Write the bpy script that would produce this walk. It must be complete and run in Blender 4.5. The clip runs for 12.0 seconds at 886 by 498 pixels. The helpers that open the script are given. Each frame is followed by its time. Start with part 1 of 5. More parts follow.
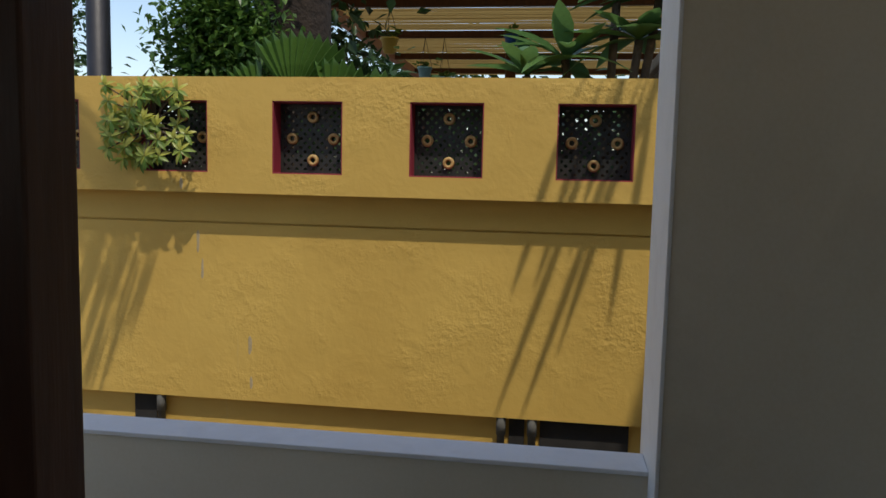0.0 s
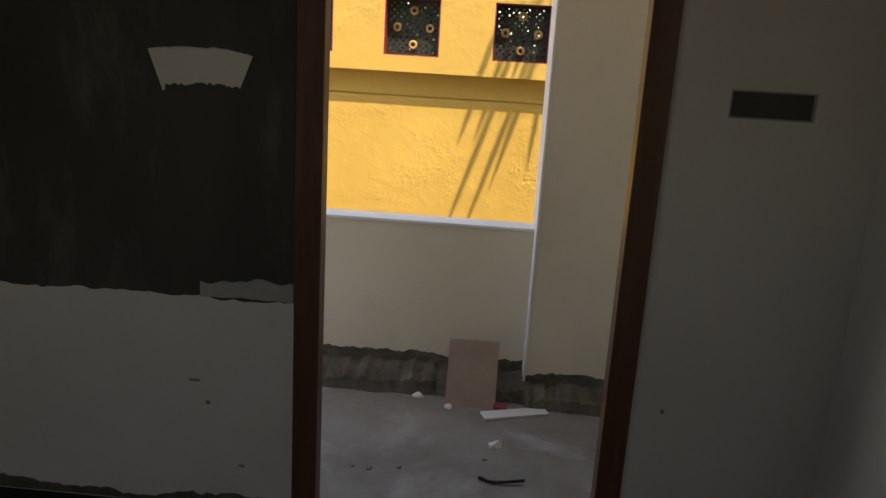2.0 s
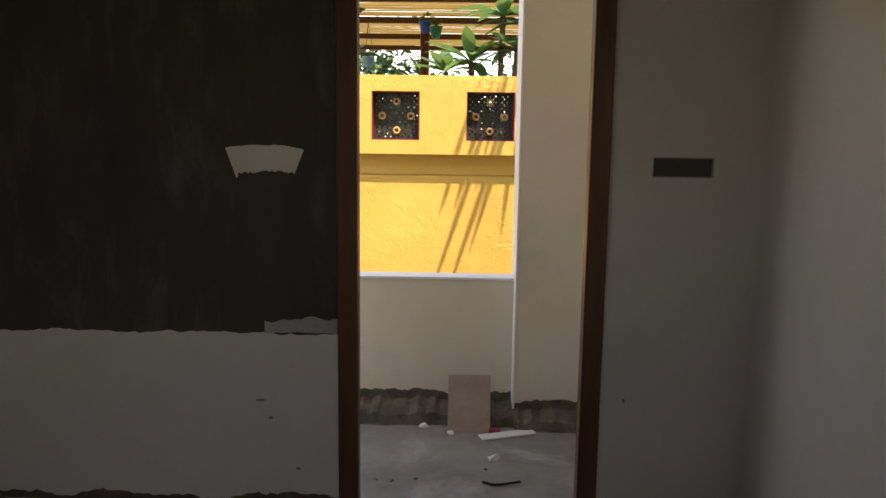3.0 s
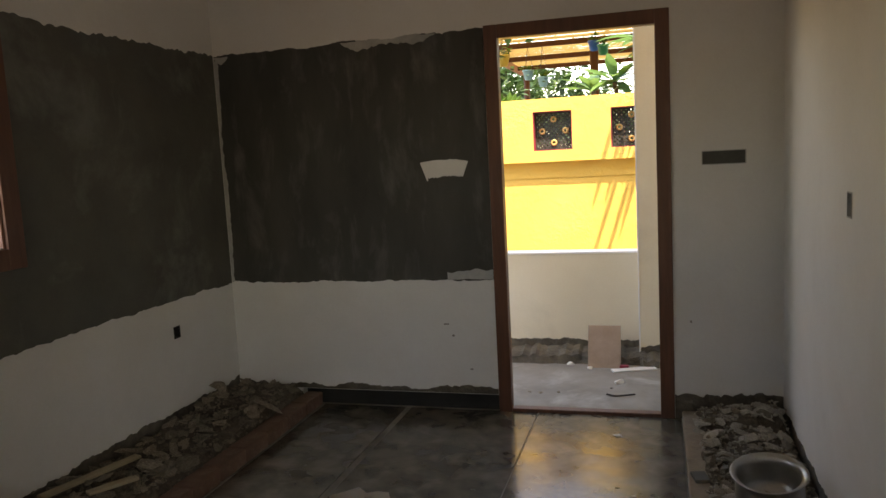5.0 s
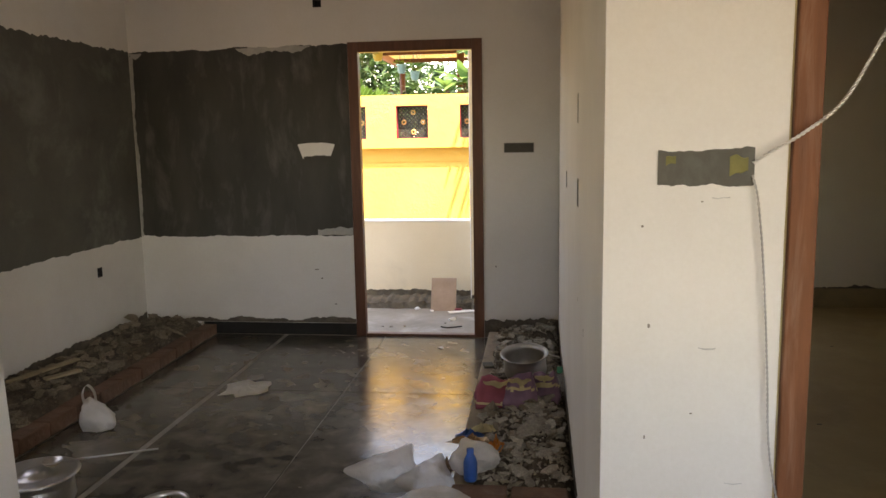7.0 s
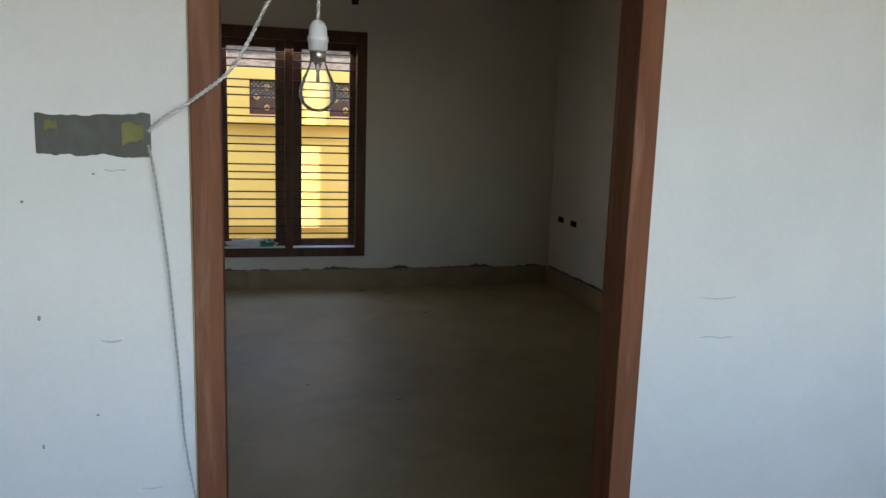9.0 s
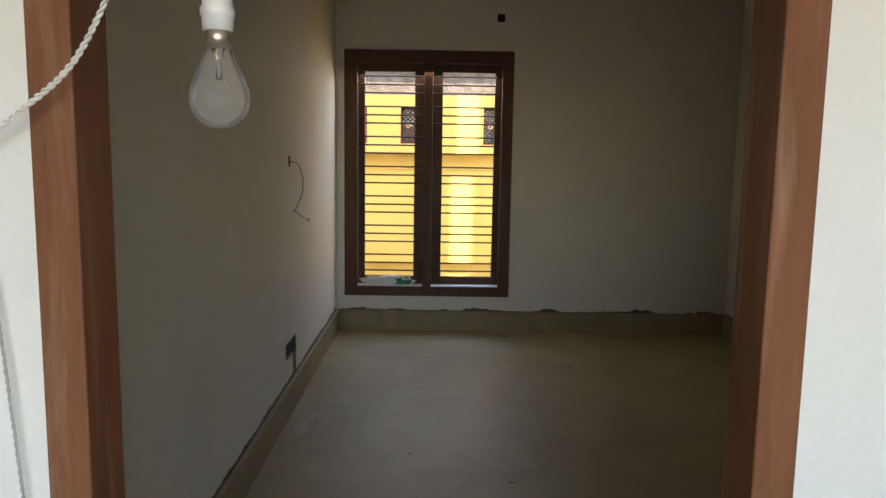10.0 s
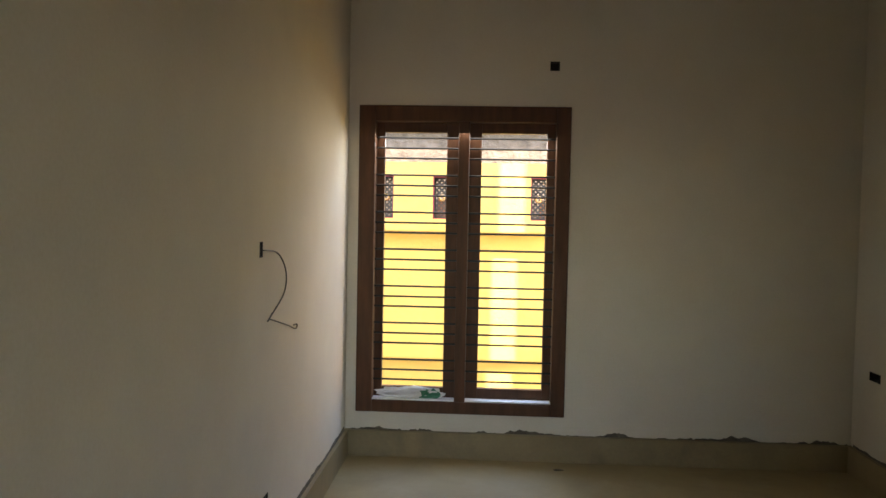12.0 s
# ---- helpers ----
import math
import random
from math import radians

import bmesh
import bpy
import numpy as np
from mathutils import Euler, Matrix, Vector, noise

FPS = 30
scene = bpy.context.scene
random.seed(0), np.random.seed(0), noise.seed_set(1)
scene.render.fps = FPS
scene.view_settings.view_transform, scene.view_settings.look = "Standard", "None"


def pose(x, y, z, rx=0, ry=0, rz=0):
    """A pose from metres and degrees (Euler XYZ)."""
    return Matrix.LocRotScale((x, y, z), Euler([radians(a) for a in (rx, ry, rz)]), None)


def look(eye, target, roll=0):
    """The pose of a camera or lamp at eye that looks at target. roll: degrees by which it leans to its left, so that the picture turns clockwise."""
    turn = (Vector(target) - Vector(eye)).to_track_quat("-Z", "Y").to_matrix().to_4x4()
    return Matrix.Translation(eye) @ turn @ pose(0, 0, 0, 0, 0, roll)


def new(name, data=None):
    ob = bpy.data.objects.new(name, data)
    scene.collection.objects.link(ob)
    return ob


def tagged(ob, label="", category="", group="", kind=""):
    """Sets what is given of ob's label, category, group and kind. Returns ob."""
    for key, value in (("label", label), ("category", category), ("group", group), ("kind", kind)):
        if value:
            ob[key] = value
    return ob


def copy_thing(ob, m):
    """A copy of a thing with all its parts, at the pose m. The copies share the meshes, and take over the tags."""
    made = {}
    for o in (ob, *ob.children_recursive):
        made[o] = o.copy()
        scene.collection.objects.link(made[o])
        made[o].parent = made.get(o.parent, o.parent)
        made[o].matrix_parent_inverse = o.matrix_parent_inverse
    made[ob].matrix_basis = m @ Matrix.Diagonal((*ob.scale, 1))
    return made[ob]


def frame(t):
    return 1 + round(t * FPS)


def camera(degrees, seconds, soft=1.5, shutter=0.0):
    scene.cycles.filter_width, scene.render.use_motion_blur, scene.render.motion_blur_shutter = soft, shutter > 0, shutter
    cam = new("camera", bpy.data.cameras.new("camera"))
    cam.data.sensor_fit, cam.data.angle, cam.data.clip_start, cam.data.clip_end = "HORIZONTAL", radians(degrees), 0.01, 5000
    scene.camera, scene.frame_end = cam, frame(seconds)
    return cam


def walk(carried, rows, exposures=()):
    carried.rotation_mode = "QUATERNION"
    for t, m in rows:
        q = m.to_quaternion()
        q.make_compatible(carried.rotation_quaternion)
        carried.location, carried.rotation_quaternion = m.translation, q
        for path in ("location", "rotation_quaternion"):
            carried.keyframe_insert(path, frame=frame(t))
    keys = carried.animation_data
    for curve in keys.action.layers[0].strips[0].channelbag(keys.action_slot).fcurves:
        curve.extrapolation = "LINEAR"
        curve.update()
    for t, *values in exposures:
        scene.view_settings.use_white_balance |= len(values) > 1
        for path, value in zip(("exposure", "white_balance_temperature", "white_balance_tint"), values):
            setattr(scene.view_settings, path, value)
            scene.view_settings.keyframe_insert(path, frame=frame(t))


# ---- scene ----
cam = camera(60.3, 12.0)
PATH = [
    (0, (-0.079, 0.023, 1.458), (-0.363, 1.993, 1.257), 1.3),
    (0.5, (-0.07, -0.297, 1.418), (-0.362, 1.673, 1.237), -0.6),
    (1, (0.008, -0.694, 1.433), (-0.241, 1.277, 1.199), -2.4),
    (1.5, (-0.012, -1.063, 1.399), (-0.207, 0.876, 0.951), 1.6),
    (2, (-0.027, -1.414, 1.416), (-0.138, 0.524, 0.936), 3.5),
    (2.5, (-0.08, -1.78, 1.429), (-0.08, 0.19, 1.083), 4.4),
    (3, (-0.107, -2.097, 1.438), (-0.152, -0.118, 1.154), 0.8),
    (3.2, (-0.075, -2.232, 1.435), (-0.173, -0.248, 1.195), 0.5),
    (4.8, (0.284, -3.363, 1.423), (-0.231, -1.442, 1.208), -3.2),
    (5, (0.342, -3.497, 1.432), (-0.206, -1.589, 1.19), -3.0),
    (5.2, (0.396, -3.628, 1.438), (-0.183, -1.732, 1.173), -2.9),
    (5.5, (0.428, -3.854, 1.425), (-0.174, -1.967, 1.147), -2.9),
    (6, (0.538, -4.241, 1.422), (-0.101, -2.37, 1.12), -2.4),
    (6.5, (0.666, -4.584, 1.425), (0.167, -2.669, 1.134), -1.8),
    (6.7, (0.71, -4.681, 1.428), (0.325, -2.74, 1.144), -1.4),
    (8.3, (1.154, -5.044, 1.403), (1.32, -3.072, 1.11), 0.2),
    (8.5, (1.236, -4.946, 1.384), (1.508, -2.987, 1.083), 0.6),
    (8.6, (1.289, -4.874, 1.383), (1.627, -2.928, 1.072), 0.9),
    (9, (1.447, -4.654, 1.396), (1.939, -2.743, 1.071), 1.8),
    (9.5, (1.686, -4.343, 1.388), (2.033, -2.394, 1.107), 0.8),
    (10, (1.871, -4.042, 1.39), (1.881, -2.059, 1.128), 0.9),
    (10.5, (1.968, -3.724, 1.406), (1.862, -1.742, 1.16), 1.8),
    (11, (1.988, -3.396, 1.397), (1.674, -1.432, 1.185), 1.1),
    (11.5, (1.968, -3.09, 1.407), (1.588, -1.133, 1.239), 1.4),
    (12, (1.903, -2.795, 1.445), (1.798, -0.8, 1.362), 1.1),
]
walk(cam, [(t, look(eye, target, roll)) for t, eye, target, roll in PATH],
     exposures=[(0.0, 0.38, 6900, 11), (0.5, 0.9, 7300, 12), (1.0, 1.2, 7600, 13), (1.5, 1.62, 8300, 15), (2.0, 1.76, 8700, 16), (3.2, 2.28, 9000, 18),
                (4.8, 3.0, 9400, 18), (5.5, 3.38, 9500, 18), (6.0, 3.58, 9900, 20), (6.7, 3.75, 9900, 21), (8.3, 3.8, 6800, 11),
                (9.0, 3.56, 6500, 10), (9.5, 3.5, 6700, 11), (10.0, 4.02, 7300, 12), (10.5, 4.42, 7700, 12), (11.0, 4.6, 7800, 12), (12.0, 4.55, 7700, 12)])


# ---- world, sun and window light ----
SUN_FROM = Vector((0.22, -0.42, 1.0)).normalized()
world = bpy.data.worlds.new("sky")
scene.world = world
world.use_nodes = True
wn = world.node_tree.nodes
sky = wn.new("ShaderNodeTexSky")
sky.sky_type = "NISHITA"
sky.sun_disc = False
sky.sun_elevation = math.asin(SUN_FROM.z)
sky.sun_rotation = math.atan2(SUN_FROM.x, SUN_FROM.y)
wn["Background"].inputs["Strength"].default_value = 0.15
world.node_tree.links.new(sky.outputs["Color"], wn["Background"].inputs["Color"])

sun_data = bpy.data.lights.new("sun", "SUN")
sun_data.energy, sun_data.angle, sun_data.color = 2.1, radians(0.6), (1.0, 0.95, 0.87)
sun = new("sun", sun_data)
sun.matrix_world = look(SUN_FROM * 30, (0, 0, 0))


def window_lamp(name, eye, target, w, h, watts, colour):
    data = bpy.data.lights.new(name, "AREA")
    data.shape, data.size, data.size_y, data.energy, data.color = "RECTANGLE", w, h, watts, colour
    lamp = new(name, data)
    lamp.matrix_world = look(eye, target)
    return lamp


# daylight at the hall and bedroom windows, and a fill from the rear room
window_lamp("daylight_hall_window", (-2.36, -1.6, 1.6), (0, -1.6, 1.6), 1.1, 0.95, 0.45, (1.0, 0.96, 0.89))
# added fill lamp in an assumed opening behind the camera
window_lamp("fill_rear_opening", (2.1, -6.32, 1.6), (1.6, 0, 1.4), 2.4, 1.15, 0.62, (0.82, 0.91, 1.0))
window_lamp("daylight_bedroom_window", (1.775, 1.93, 1.93), (1.775, 1.25, 0.1), 1.05, 0.25, 0.45, (0.86, 0.93, 1.0))



# ---- materials ----
def mat(name):
    m = bpy.data.materials.new(name)
    m.use_nodes = True
    nt = m.node_tree
    return m, nt, nt.nodes["Principled BSDF"]


def node(nt, kind, **values):
    n = nt.nodes.new(kind)
    for key, value in values.items():
        n.inputs[key].default_value = value
    return n


def ramp(nt, src, stops):
    r = nt.nodes.new("ShaderNodeValToRGB")
    e = r.color_ramp.elements
    while len(e) < len(stops):
        e.new(0.5)
    for el, (p, c) in zip(e, stops):
        el.position, el.color = p, (*c, 1)
    nt.links.new(src, r.inputs["Fac"])
    return r.outputs["Color"]


def coords(nt, scale=(1, 1, 1)):
    tc = nt.nodes.new("ShaderNodeTexCoord")
    mp = nt.nodes.new("ShaderNodeMapping")
    mp.inputs["Scale"].default_value = scale
    nt.links.new(tc.outputs["Object"], mp.inputs["Vector"])
    return mp.outputs["Vector"]


def noise_tex(nt, vec, scale, detail=5.0, rough=0.6, distort=0.0):
    n = node(nt, "ShaderNodeTexNoise", Scale=scale, Detail=detail, Roughness=rough, Distortion=distort)
    nt.links.new(vec, n.inputs["Vector"])
    return n.outputs["Fac"]


def mix(nt, fac, a, b, kind="MIX"):
    m = nt.nodes.new("ShaderNodeMix")
    m.data_type, m.blend_type = "RGBA", kind
    if isinstance(fac, (int, float)):
        m.inputs[0].default_value = fac
    else:
        nt.links.new(fac, m.inputs[0])
    for i, v in ((6, a), (7, b)):
        if isinstance(v, tuple):
            m.inputs[i].default_value = (*v, 1)
        else:
            nt.links.new(v, m.inputs[i])
    return m.outputs[2]


def bump(nt, bs, src, strength, dist):
    b = node(nt, "ShaderNodeBump", Strength=strength, Distance=dist)
    nt.links.new(src, b.inputs["Height"])
    old = bs.inputs["Normal"].links
    if old:
        nt.links.new(old[0].from_socket, b.inputs["Normal"])
    nt.links.new(b.outputs["Normal"], bs.inputs["Normal"])


def surface(name, c1, c2, scale=3.0, rough=0.6, fine=60.0, bumps=0.15, dist=0.003, metal=0.0,
            stain=None, stain_scale=1.3, stain_amount=0.5, stretch=(1, 1, 1), vary=0.0, spec=0.5):
    """Two mixed colours by a broad noise, a fine grain in relief, and stains with shapes of their own."""
    m, nt, bs = mat(name)
    vec = coords(nt, stretch)
    col = ramp(nt, noise_tex(nt, vec, scale), [(0.3, c1), (0.7, c2)])
    grain = noise_tex(nt, vec, fine, 4)
    col = mix(nt, 0.18, col, ramp(nt, grain, [(0.3, (0.35, 0.35, 0.35)), (0.7, (0.65, 0.65, 0.65))]), "OVERLAY")
    if stain:
        mask = ramp(nt, noise_tex(nt, vec, stain_scale, 7, 0.65, 0.4), [(0.52, (0, 0, 0)), (0.72, (stain_amount,) * 3)])
        col = mix(nt, mask, col, stain)
    if vary:
        info = nt.nodes.new("ShaderNodeObjectInfo")
        col = mix(nt, vary, col, ramp(nt, info.outputs["Random"], [(0, (0.2, 0.2, 0.2)), (1, (0.8, 0.8, 0.8))]), "OVERLAY")
    nt.links.new(col, bs.inputs["Base Color"])
    rr = nt.nodes.new("ShaderNodeMapRange")
    nt.links.new(grain, rr.inputs["Value"])
    rr.inputs["To Min"].default_value, rr.inputs["To Max"].default_value = max(0.02, rough - 0.1), min(1, rough + 0.1)
    nt.links.new(rr.outputs["Result"], bs.inputs["Roughness"])
    bs.inputs["Metallic"].default_value = metal
    bs.inputs["Specular IOR Level"].default_value = spec
    if bumps:
        bump(nt, bs, grain, bumps, dist)
        bump(nt, bs, noise_tex(nt, vec, scale * 2, 3), bumps, dist * 3)
    return m


WHITE = surface("putty_wall", (0.70, 0.68, 0.64), (0.78, 0.76, 0.72), 1.5, 0.75, 90, 0.08, 0.002,
                stain=(0.56, 0.52, 0.46), stain_scale=1.1, stain_amount=0.25)
BEDWALL = surface("primed_bedroom_wall", (0.62, 0.57, 0.49), (0.70, 0.65, 0.56), 1.2, 0.75, 90, 0.08, 0.002,
                  stain=(0.5, 0.46, 0.38), stain_scale=0.9, stain_amount=0.25)
CEIL = surface("ceiling_paint", (0.72, 0.70, 0.66), (0.78, 0.76, 0.72), 1.5, 0.8)
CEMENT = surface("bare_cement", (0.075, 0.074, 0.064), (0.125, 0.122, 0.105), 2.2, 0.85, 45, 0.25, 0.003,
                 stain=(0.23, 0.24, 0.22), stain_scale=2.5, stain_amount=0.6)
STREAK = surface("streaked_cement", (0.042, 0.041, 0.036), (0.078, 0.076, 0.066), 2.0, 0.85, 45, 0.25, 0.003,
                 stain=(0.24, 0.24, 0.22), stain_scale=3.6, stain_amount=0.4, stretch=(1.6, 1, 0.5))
SMEAR = surface("cement_smear", (0.34, 0.34, 0.32), (0.48, 0.47, 0.44), 8, 0.85, 60, 0.2)
RAWBASE = surface("broken_base", (0.07, 0.06, 0.048), (0.17, 0.145, 0.11), 9, 0.95, 40, 0.8, 0.01)
# near-black that puts the shade inside gaps and empty boxes into the colour
GAPSHADE = surface("gap_shade", (0.018, 0.017, 0.015), (0.03, 0.028, 0.025), 9, 0.95)
PARAPET = surface("cream_parapet", (0.70, 0.63, 0.49), (0.78, 0.71, 0.57), 1.4, 0.7, 90, 0.08, 0.002,
                  stain=(0.45, 0.40, 0.31), stain_scale=1.6, stain_amount=0.3)
TRIMWHITE = surface("white_trim_paint", (0.80, 0.80, 0.80), (0.87, 0.87, 0.87), 3, 0.6,
                    stain=(0.6, 0.6, 0.6), stain_scale=5, stain_amount=0.35)
WOOD = surface("red_brown_wood", (0.15, 0.056, 0.026), (0.22, 0.085, 0.04), 5, 0.6, 50, 0.15, 0.002, spec=0.2,
               stain=(0.36, 0.22, 0.16), stain_scale=4, stain_amount=0.42, stretch=(6, 6, 0.6))
WOODHALL = surface("hall_frame_wood", (0.10, 0.038, 0.02), (0.155, 0.06, 0.031), 5, 0.42, 50, 0.15, 0.002,
                   stain=(0.24, 0.13, 0.085), stain_scale=4, stain_amount=0.3, stretch=(6, 6, 0.6))
WOODDARK = surface("dark_window_wood", (0.058, 0.023, 0.010), (0.10, 0.039, 0.016), 5, 0.5, 50, 0.15, 0.002, spec=0.25, stretch=(5, 5, 0.6))
WOODRAW = surface("pink_raw_wood", (0.33, 0.17, 0.12), (0.42, 0.23, 0.17), 5, 0.6, 50, 0.15, 0.002, stretch=(5, 5, 0.6))
IRON = surface("black_iron", (0.018, 0.016, 0.015), (0.035, 0.03, 0.027), 9, 0.5, metal=0.6)
SKIRT = surface("dusty_skirting", (0.225, 0.168, 0.085), (0.30, 0.23, 0.122), 2.2, 0.6, 50, 0.15, 0.002,
                stain=(0.13, 0.105, 0.065), stain_scale=3.0, stain_amount=0.5)
BRICK = surface("red_brick", (0.115, 0.065, 0.043), (0.18, 0.10, 0.065), 9, 0.9, 70, 0.6, 0.006,
                stain=(0.24, 0.19, 0.14), stain_scale=7, stain_amount=0.9, vary=0.15)
STONE = surface("rubble_stone", (0.14, 0.112, 0.078), (0.31, 0.262, 0.20), 7, 0.95, 50, 0.6, 0.006, vary=0.45)
EARTH = surface("rubble_earth", (0.075, 0.058, 0.040), (0.15, 0.12, 0.085), 10, 0.97, 60, 0.9, 0.02)
CONCRETE = surface("dusty_concrete", (0.17, 0.152, 0.128), (0.30, 0.275, 0.24), 2.6, 0.75, 40, 0.35, 0.004,
                   stain=(0.50, 0.475, 0.44), stain_scale=1.9, stain_amount=0.85)
STEEL = surface("brushed_steel", (0.42, 0.41, 0.39), (0.52, 0.51, 0.49), 6, 0.36, 90, 0.06, 0.001, metal=1.0)
TILE = surface("terracotta_tile", (0.30, 0.21, 0.155), (0.40, 0.295, 0.23), 6, 0.65, 60, 0.2, 0.003,
               stain=(0.27, 0.16, 0.12), stain_scale=4.5, stain_amount=0.6)
CREAMBOARD = surface("pale_board", (0.66, 0.64, 0.60), (0.76, 0.74, 0.70), 4, 0.6)
PAPER = surface("dirty_paper", (0.70, 0.66, 0.59), (0.80, 0.76, 0.69), 8, 0.8, stain=(0.45, 0.41, 0.34), stain_scale=9, stain_amount=0.3)
RAG = surface("brown_rag", (0.13, 0.06, 0.025), (0.20, 0.095, 0.04), 9, 0.95, 150, 0.6, 0.004)
REDLINE = surface("crimson_lining", (0.24, 0.022, 0.04), (0.32, 0.04, 0.06), 6, 0.6)
JALI = surface("black_grille", (0.012, 0.014, 0.013), (0.025, 0.028, 0.024), 9, 0.55)
RING = surface("ochre_ring", (0.42, 0.27, 0.09), (0.52, 0.35, 0.14), 9, 0.55)
BARK = surface("bark", (0.07, 0.05, 0.035), (0.13, 0.10, 0.075), 9, 0.95, 50, 0.6, 0.01)
POLE = surface("dark_pole", (0.008, 0.008, 0.011), (0.016, 0.016, 0.02), 6, 0.5)
GROUND = surface("dry_ground", (0.17, 0.135, 0.10), (0.26, 0.21, 0.16), 0.8, 0.97, 30, 0.6, 0.02)
CORD = surface("white_cord", (0.60, 0.58, 0.55), (0.70, 0.68, 0.65), 30, 0.5)
WIRE = surface("black_wire", (0.012, 0.012, 0.012), (0.03, 0.03, 0.03), 30, 0.5)
PLASTICWHITE = surface("white_plastic", (0.74, 0.73, 0.72), (0.8, 0.8, 0.79), 9, 0.35, bumps=0)
BRASS = surface("dull_cap", (0.5, 0.44, 0.36), (0.62, 0.55, 0.46), 9, 0.35, metal=1.0, bumps=0)
BLUE = surface("blue_plastic", (0.015, 0.09, 0.34), (0.02, 0.13, 0.46), 9, 0.35, bumps=0)
GREENP = surface("green_plastic", (0.01, 0.16, 0.08), (0.015, 0.22, 0.11), 9, 0.35, bumps=0)
SKYBLUEP = surface("pale_blue_plastic", (0.16, 0.34, 0.42), (0.2, 0.42, 0.5), 9, 0.4, bumps=0)
YELLOWP = surface("yellow_plastic", (0.42, 0.30, 0.05), (0.5, 0.36, 0.07), 9, 0.4, bumps=0)
ORANGEP = surface("orange_wrapper", (0.7, 0.20, 0.02), (0.8, 0.27, 0.03), 9, 0.35, bumps=0)
GOLDP = surface("foil_wrapper", (0.55, 0.36, 0.20), (0.75, 0.55, 0.38), 14, 0.25, metal=0.7)
MAGENTA = surface("magenta_cloth", (0.24, 0.05, 0.075), (0.34, 0.08, 0.11), 8, 0.85, 130, 0.4, 0.003)
PURPLE = surface("violet_cloth", (0.17, 0.095, 0.15), (0.26, 0.15, 0.22), 8, 0.85, 130, 0.4, 0.003)
SAND = surface("pale_yellow_cloth", (0.50, 0.41, 0.22), (0.62, 0.52, 0.30), 8, 0.85, 130, 0.4, 0.003)


def yellow_paint():
    """Ochre house paint on rough hand-laid plaster."""
    m, nt, bs = mat("ochre_plaster")
    vec = coords(nt)
    col = ramp(nt, noise_tex(nt, vec, 1.1, 6), [(0.3, (0.55, 0.35, 0.075)), (0.7, (0.64, 0.425, 0.10))])
    scuff = ramp(nt, noise_tex(nt, coords(nt, (14, 14, 1.2)), 1.0, 5), [(0.70, (0, 0, 0)), (0.80, (0.4, 0.4, 0.4))])
    col = mix(nt, scuff, col, (0.56, 0.43, 0.20))
    nt.links.new(col, bs.inputs["Base Color"])
    bs.inputs["Roughness"].default_value = 0.7
    lumps = noise_tex(nt, vec, 38, 5, 0.6)
    where = ramp(nt, noise_tex(nt, vec, 2.3, 3), [(0.45, (0.12, 0.12, 0.12)), (0.68, (1, 1, 1))])
    bump(nt, bs, mix(nt, 1.0, lumps, where, "MULTIPLY"), 0.8, 0.010)
    bump(nt, bs, noise_tex(nt, vec, 7, 4, 0.5, 0.6), 0.35, 0.012)
    return m


def polished_floor():
    """Dark, worn polished stone with milky cement smears; slick where it is clean, dull under the dust."""
    m, nt, bs = mat("polished_stone_floor")
    vec = coords(nt)
    n1 = noise_tex(nt, vec, 8.0, 4, 0.55, 0.3)
    col = ramp(nt, n1, [(0.32, (0.032, 0.028, 0.022)), (0.52, (0.078, 0.069, 0.055)), (0.72, (0.155, 0.138, 0.113))])
    scum = ramp(nt, noise_tex(nt, coords(nt, (1.0, 1.4, 1)), 2.6, 3, 0.5, 0.4), [(0.38, (0, 0, 0)), (0.80, (0.55, 0.55, 0.55))])
    col = mix(nt, scum, col, (0.20, 0.178, 0.145))
    info = nt.nodes.new("ShaderNodeObjectInfo")
    col = mix(nt, 0.25, col, ramp(nt, info.outputs["Random"], [(0, (0.35,) * 3), (1, (0.65,) * 3)]), "OVERLAY")
    nt.links.new(col, bs.inputs["Base Color"])
    dust = noise_tex(nt, coords(nt, (1.0, 1.8, 1)), 5.0, 3, 0.5, 0.3)
    nt.links.new(ramp(nt, dust, [(0.30, (0.13,) * 3), (0.75, (0.27,) * 3)]), bs.inputs["Roughness"])
    bs.inputs["Specular IOR Level"].default_value = 0.75
    bump(nt, bs, noise_tex(nt, coords(nt, (1.0, 2.2, 1)), 5.0, 2, 0.4), 0.06, 0.003)
    return m


def bedroom_floor():
    m, nt, bs = mat("dusty_floor")
    vec = coords(nt)
    col = ramp(nt, noise_tex(nt, vec, 1.6, 7, 0.6, 0.6), [(0.3, (0.215, 0.155, 0.070)), (0.7, (0.31, 0.235, 0.112))])
    dust = ramp(nt, noise_tex(nt, vec, 5, 7, 0.7), [(0.5, (0, 0, 0)), (0.75, (0.35,) * 3)])
    col = mix(nt, dust, col, (0.38, 0.31, 0.195))
    nt.links.new(col, bs.inputs["Base Color"])
    bs.inputs["Roughness"].default_value = 0.52
    bump(nt, bs, noise_tex(nt, vec, 25, 5), 0.15, 0.002)
    return m


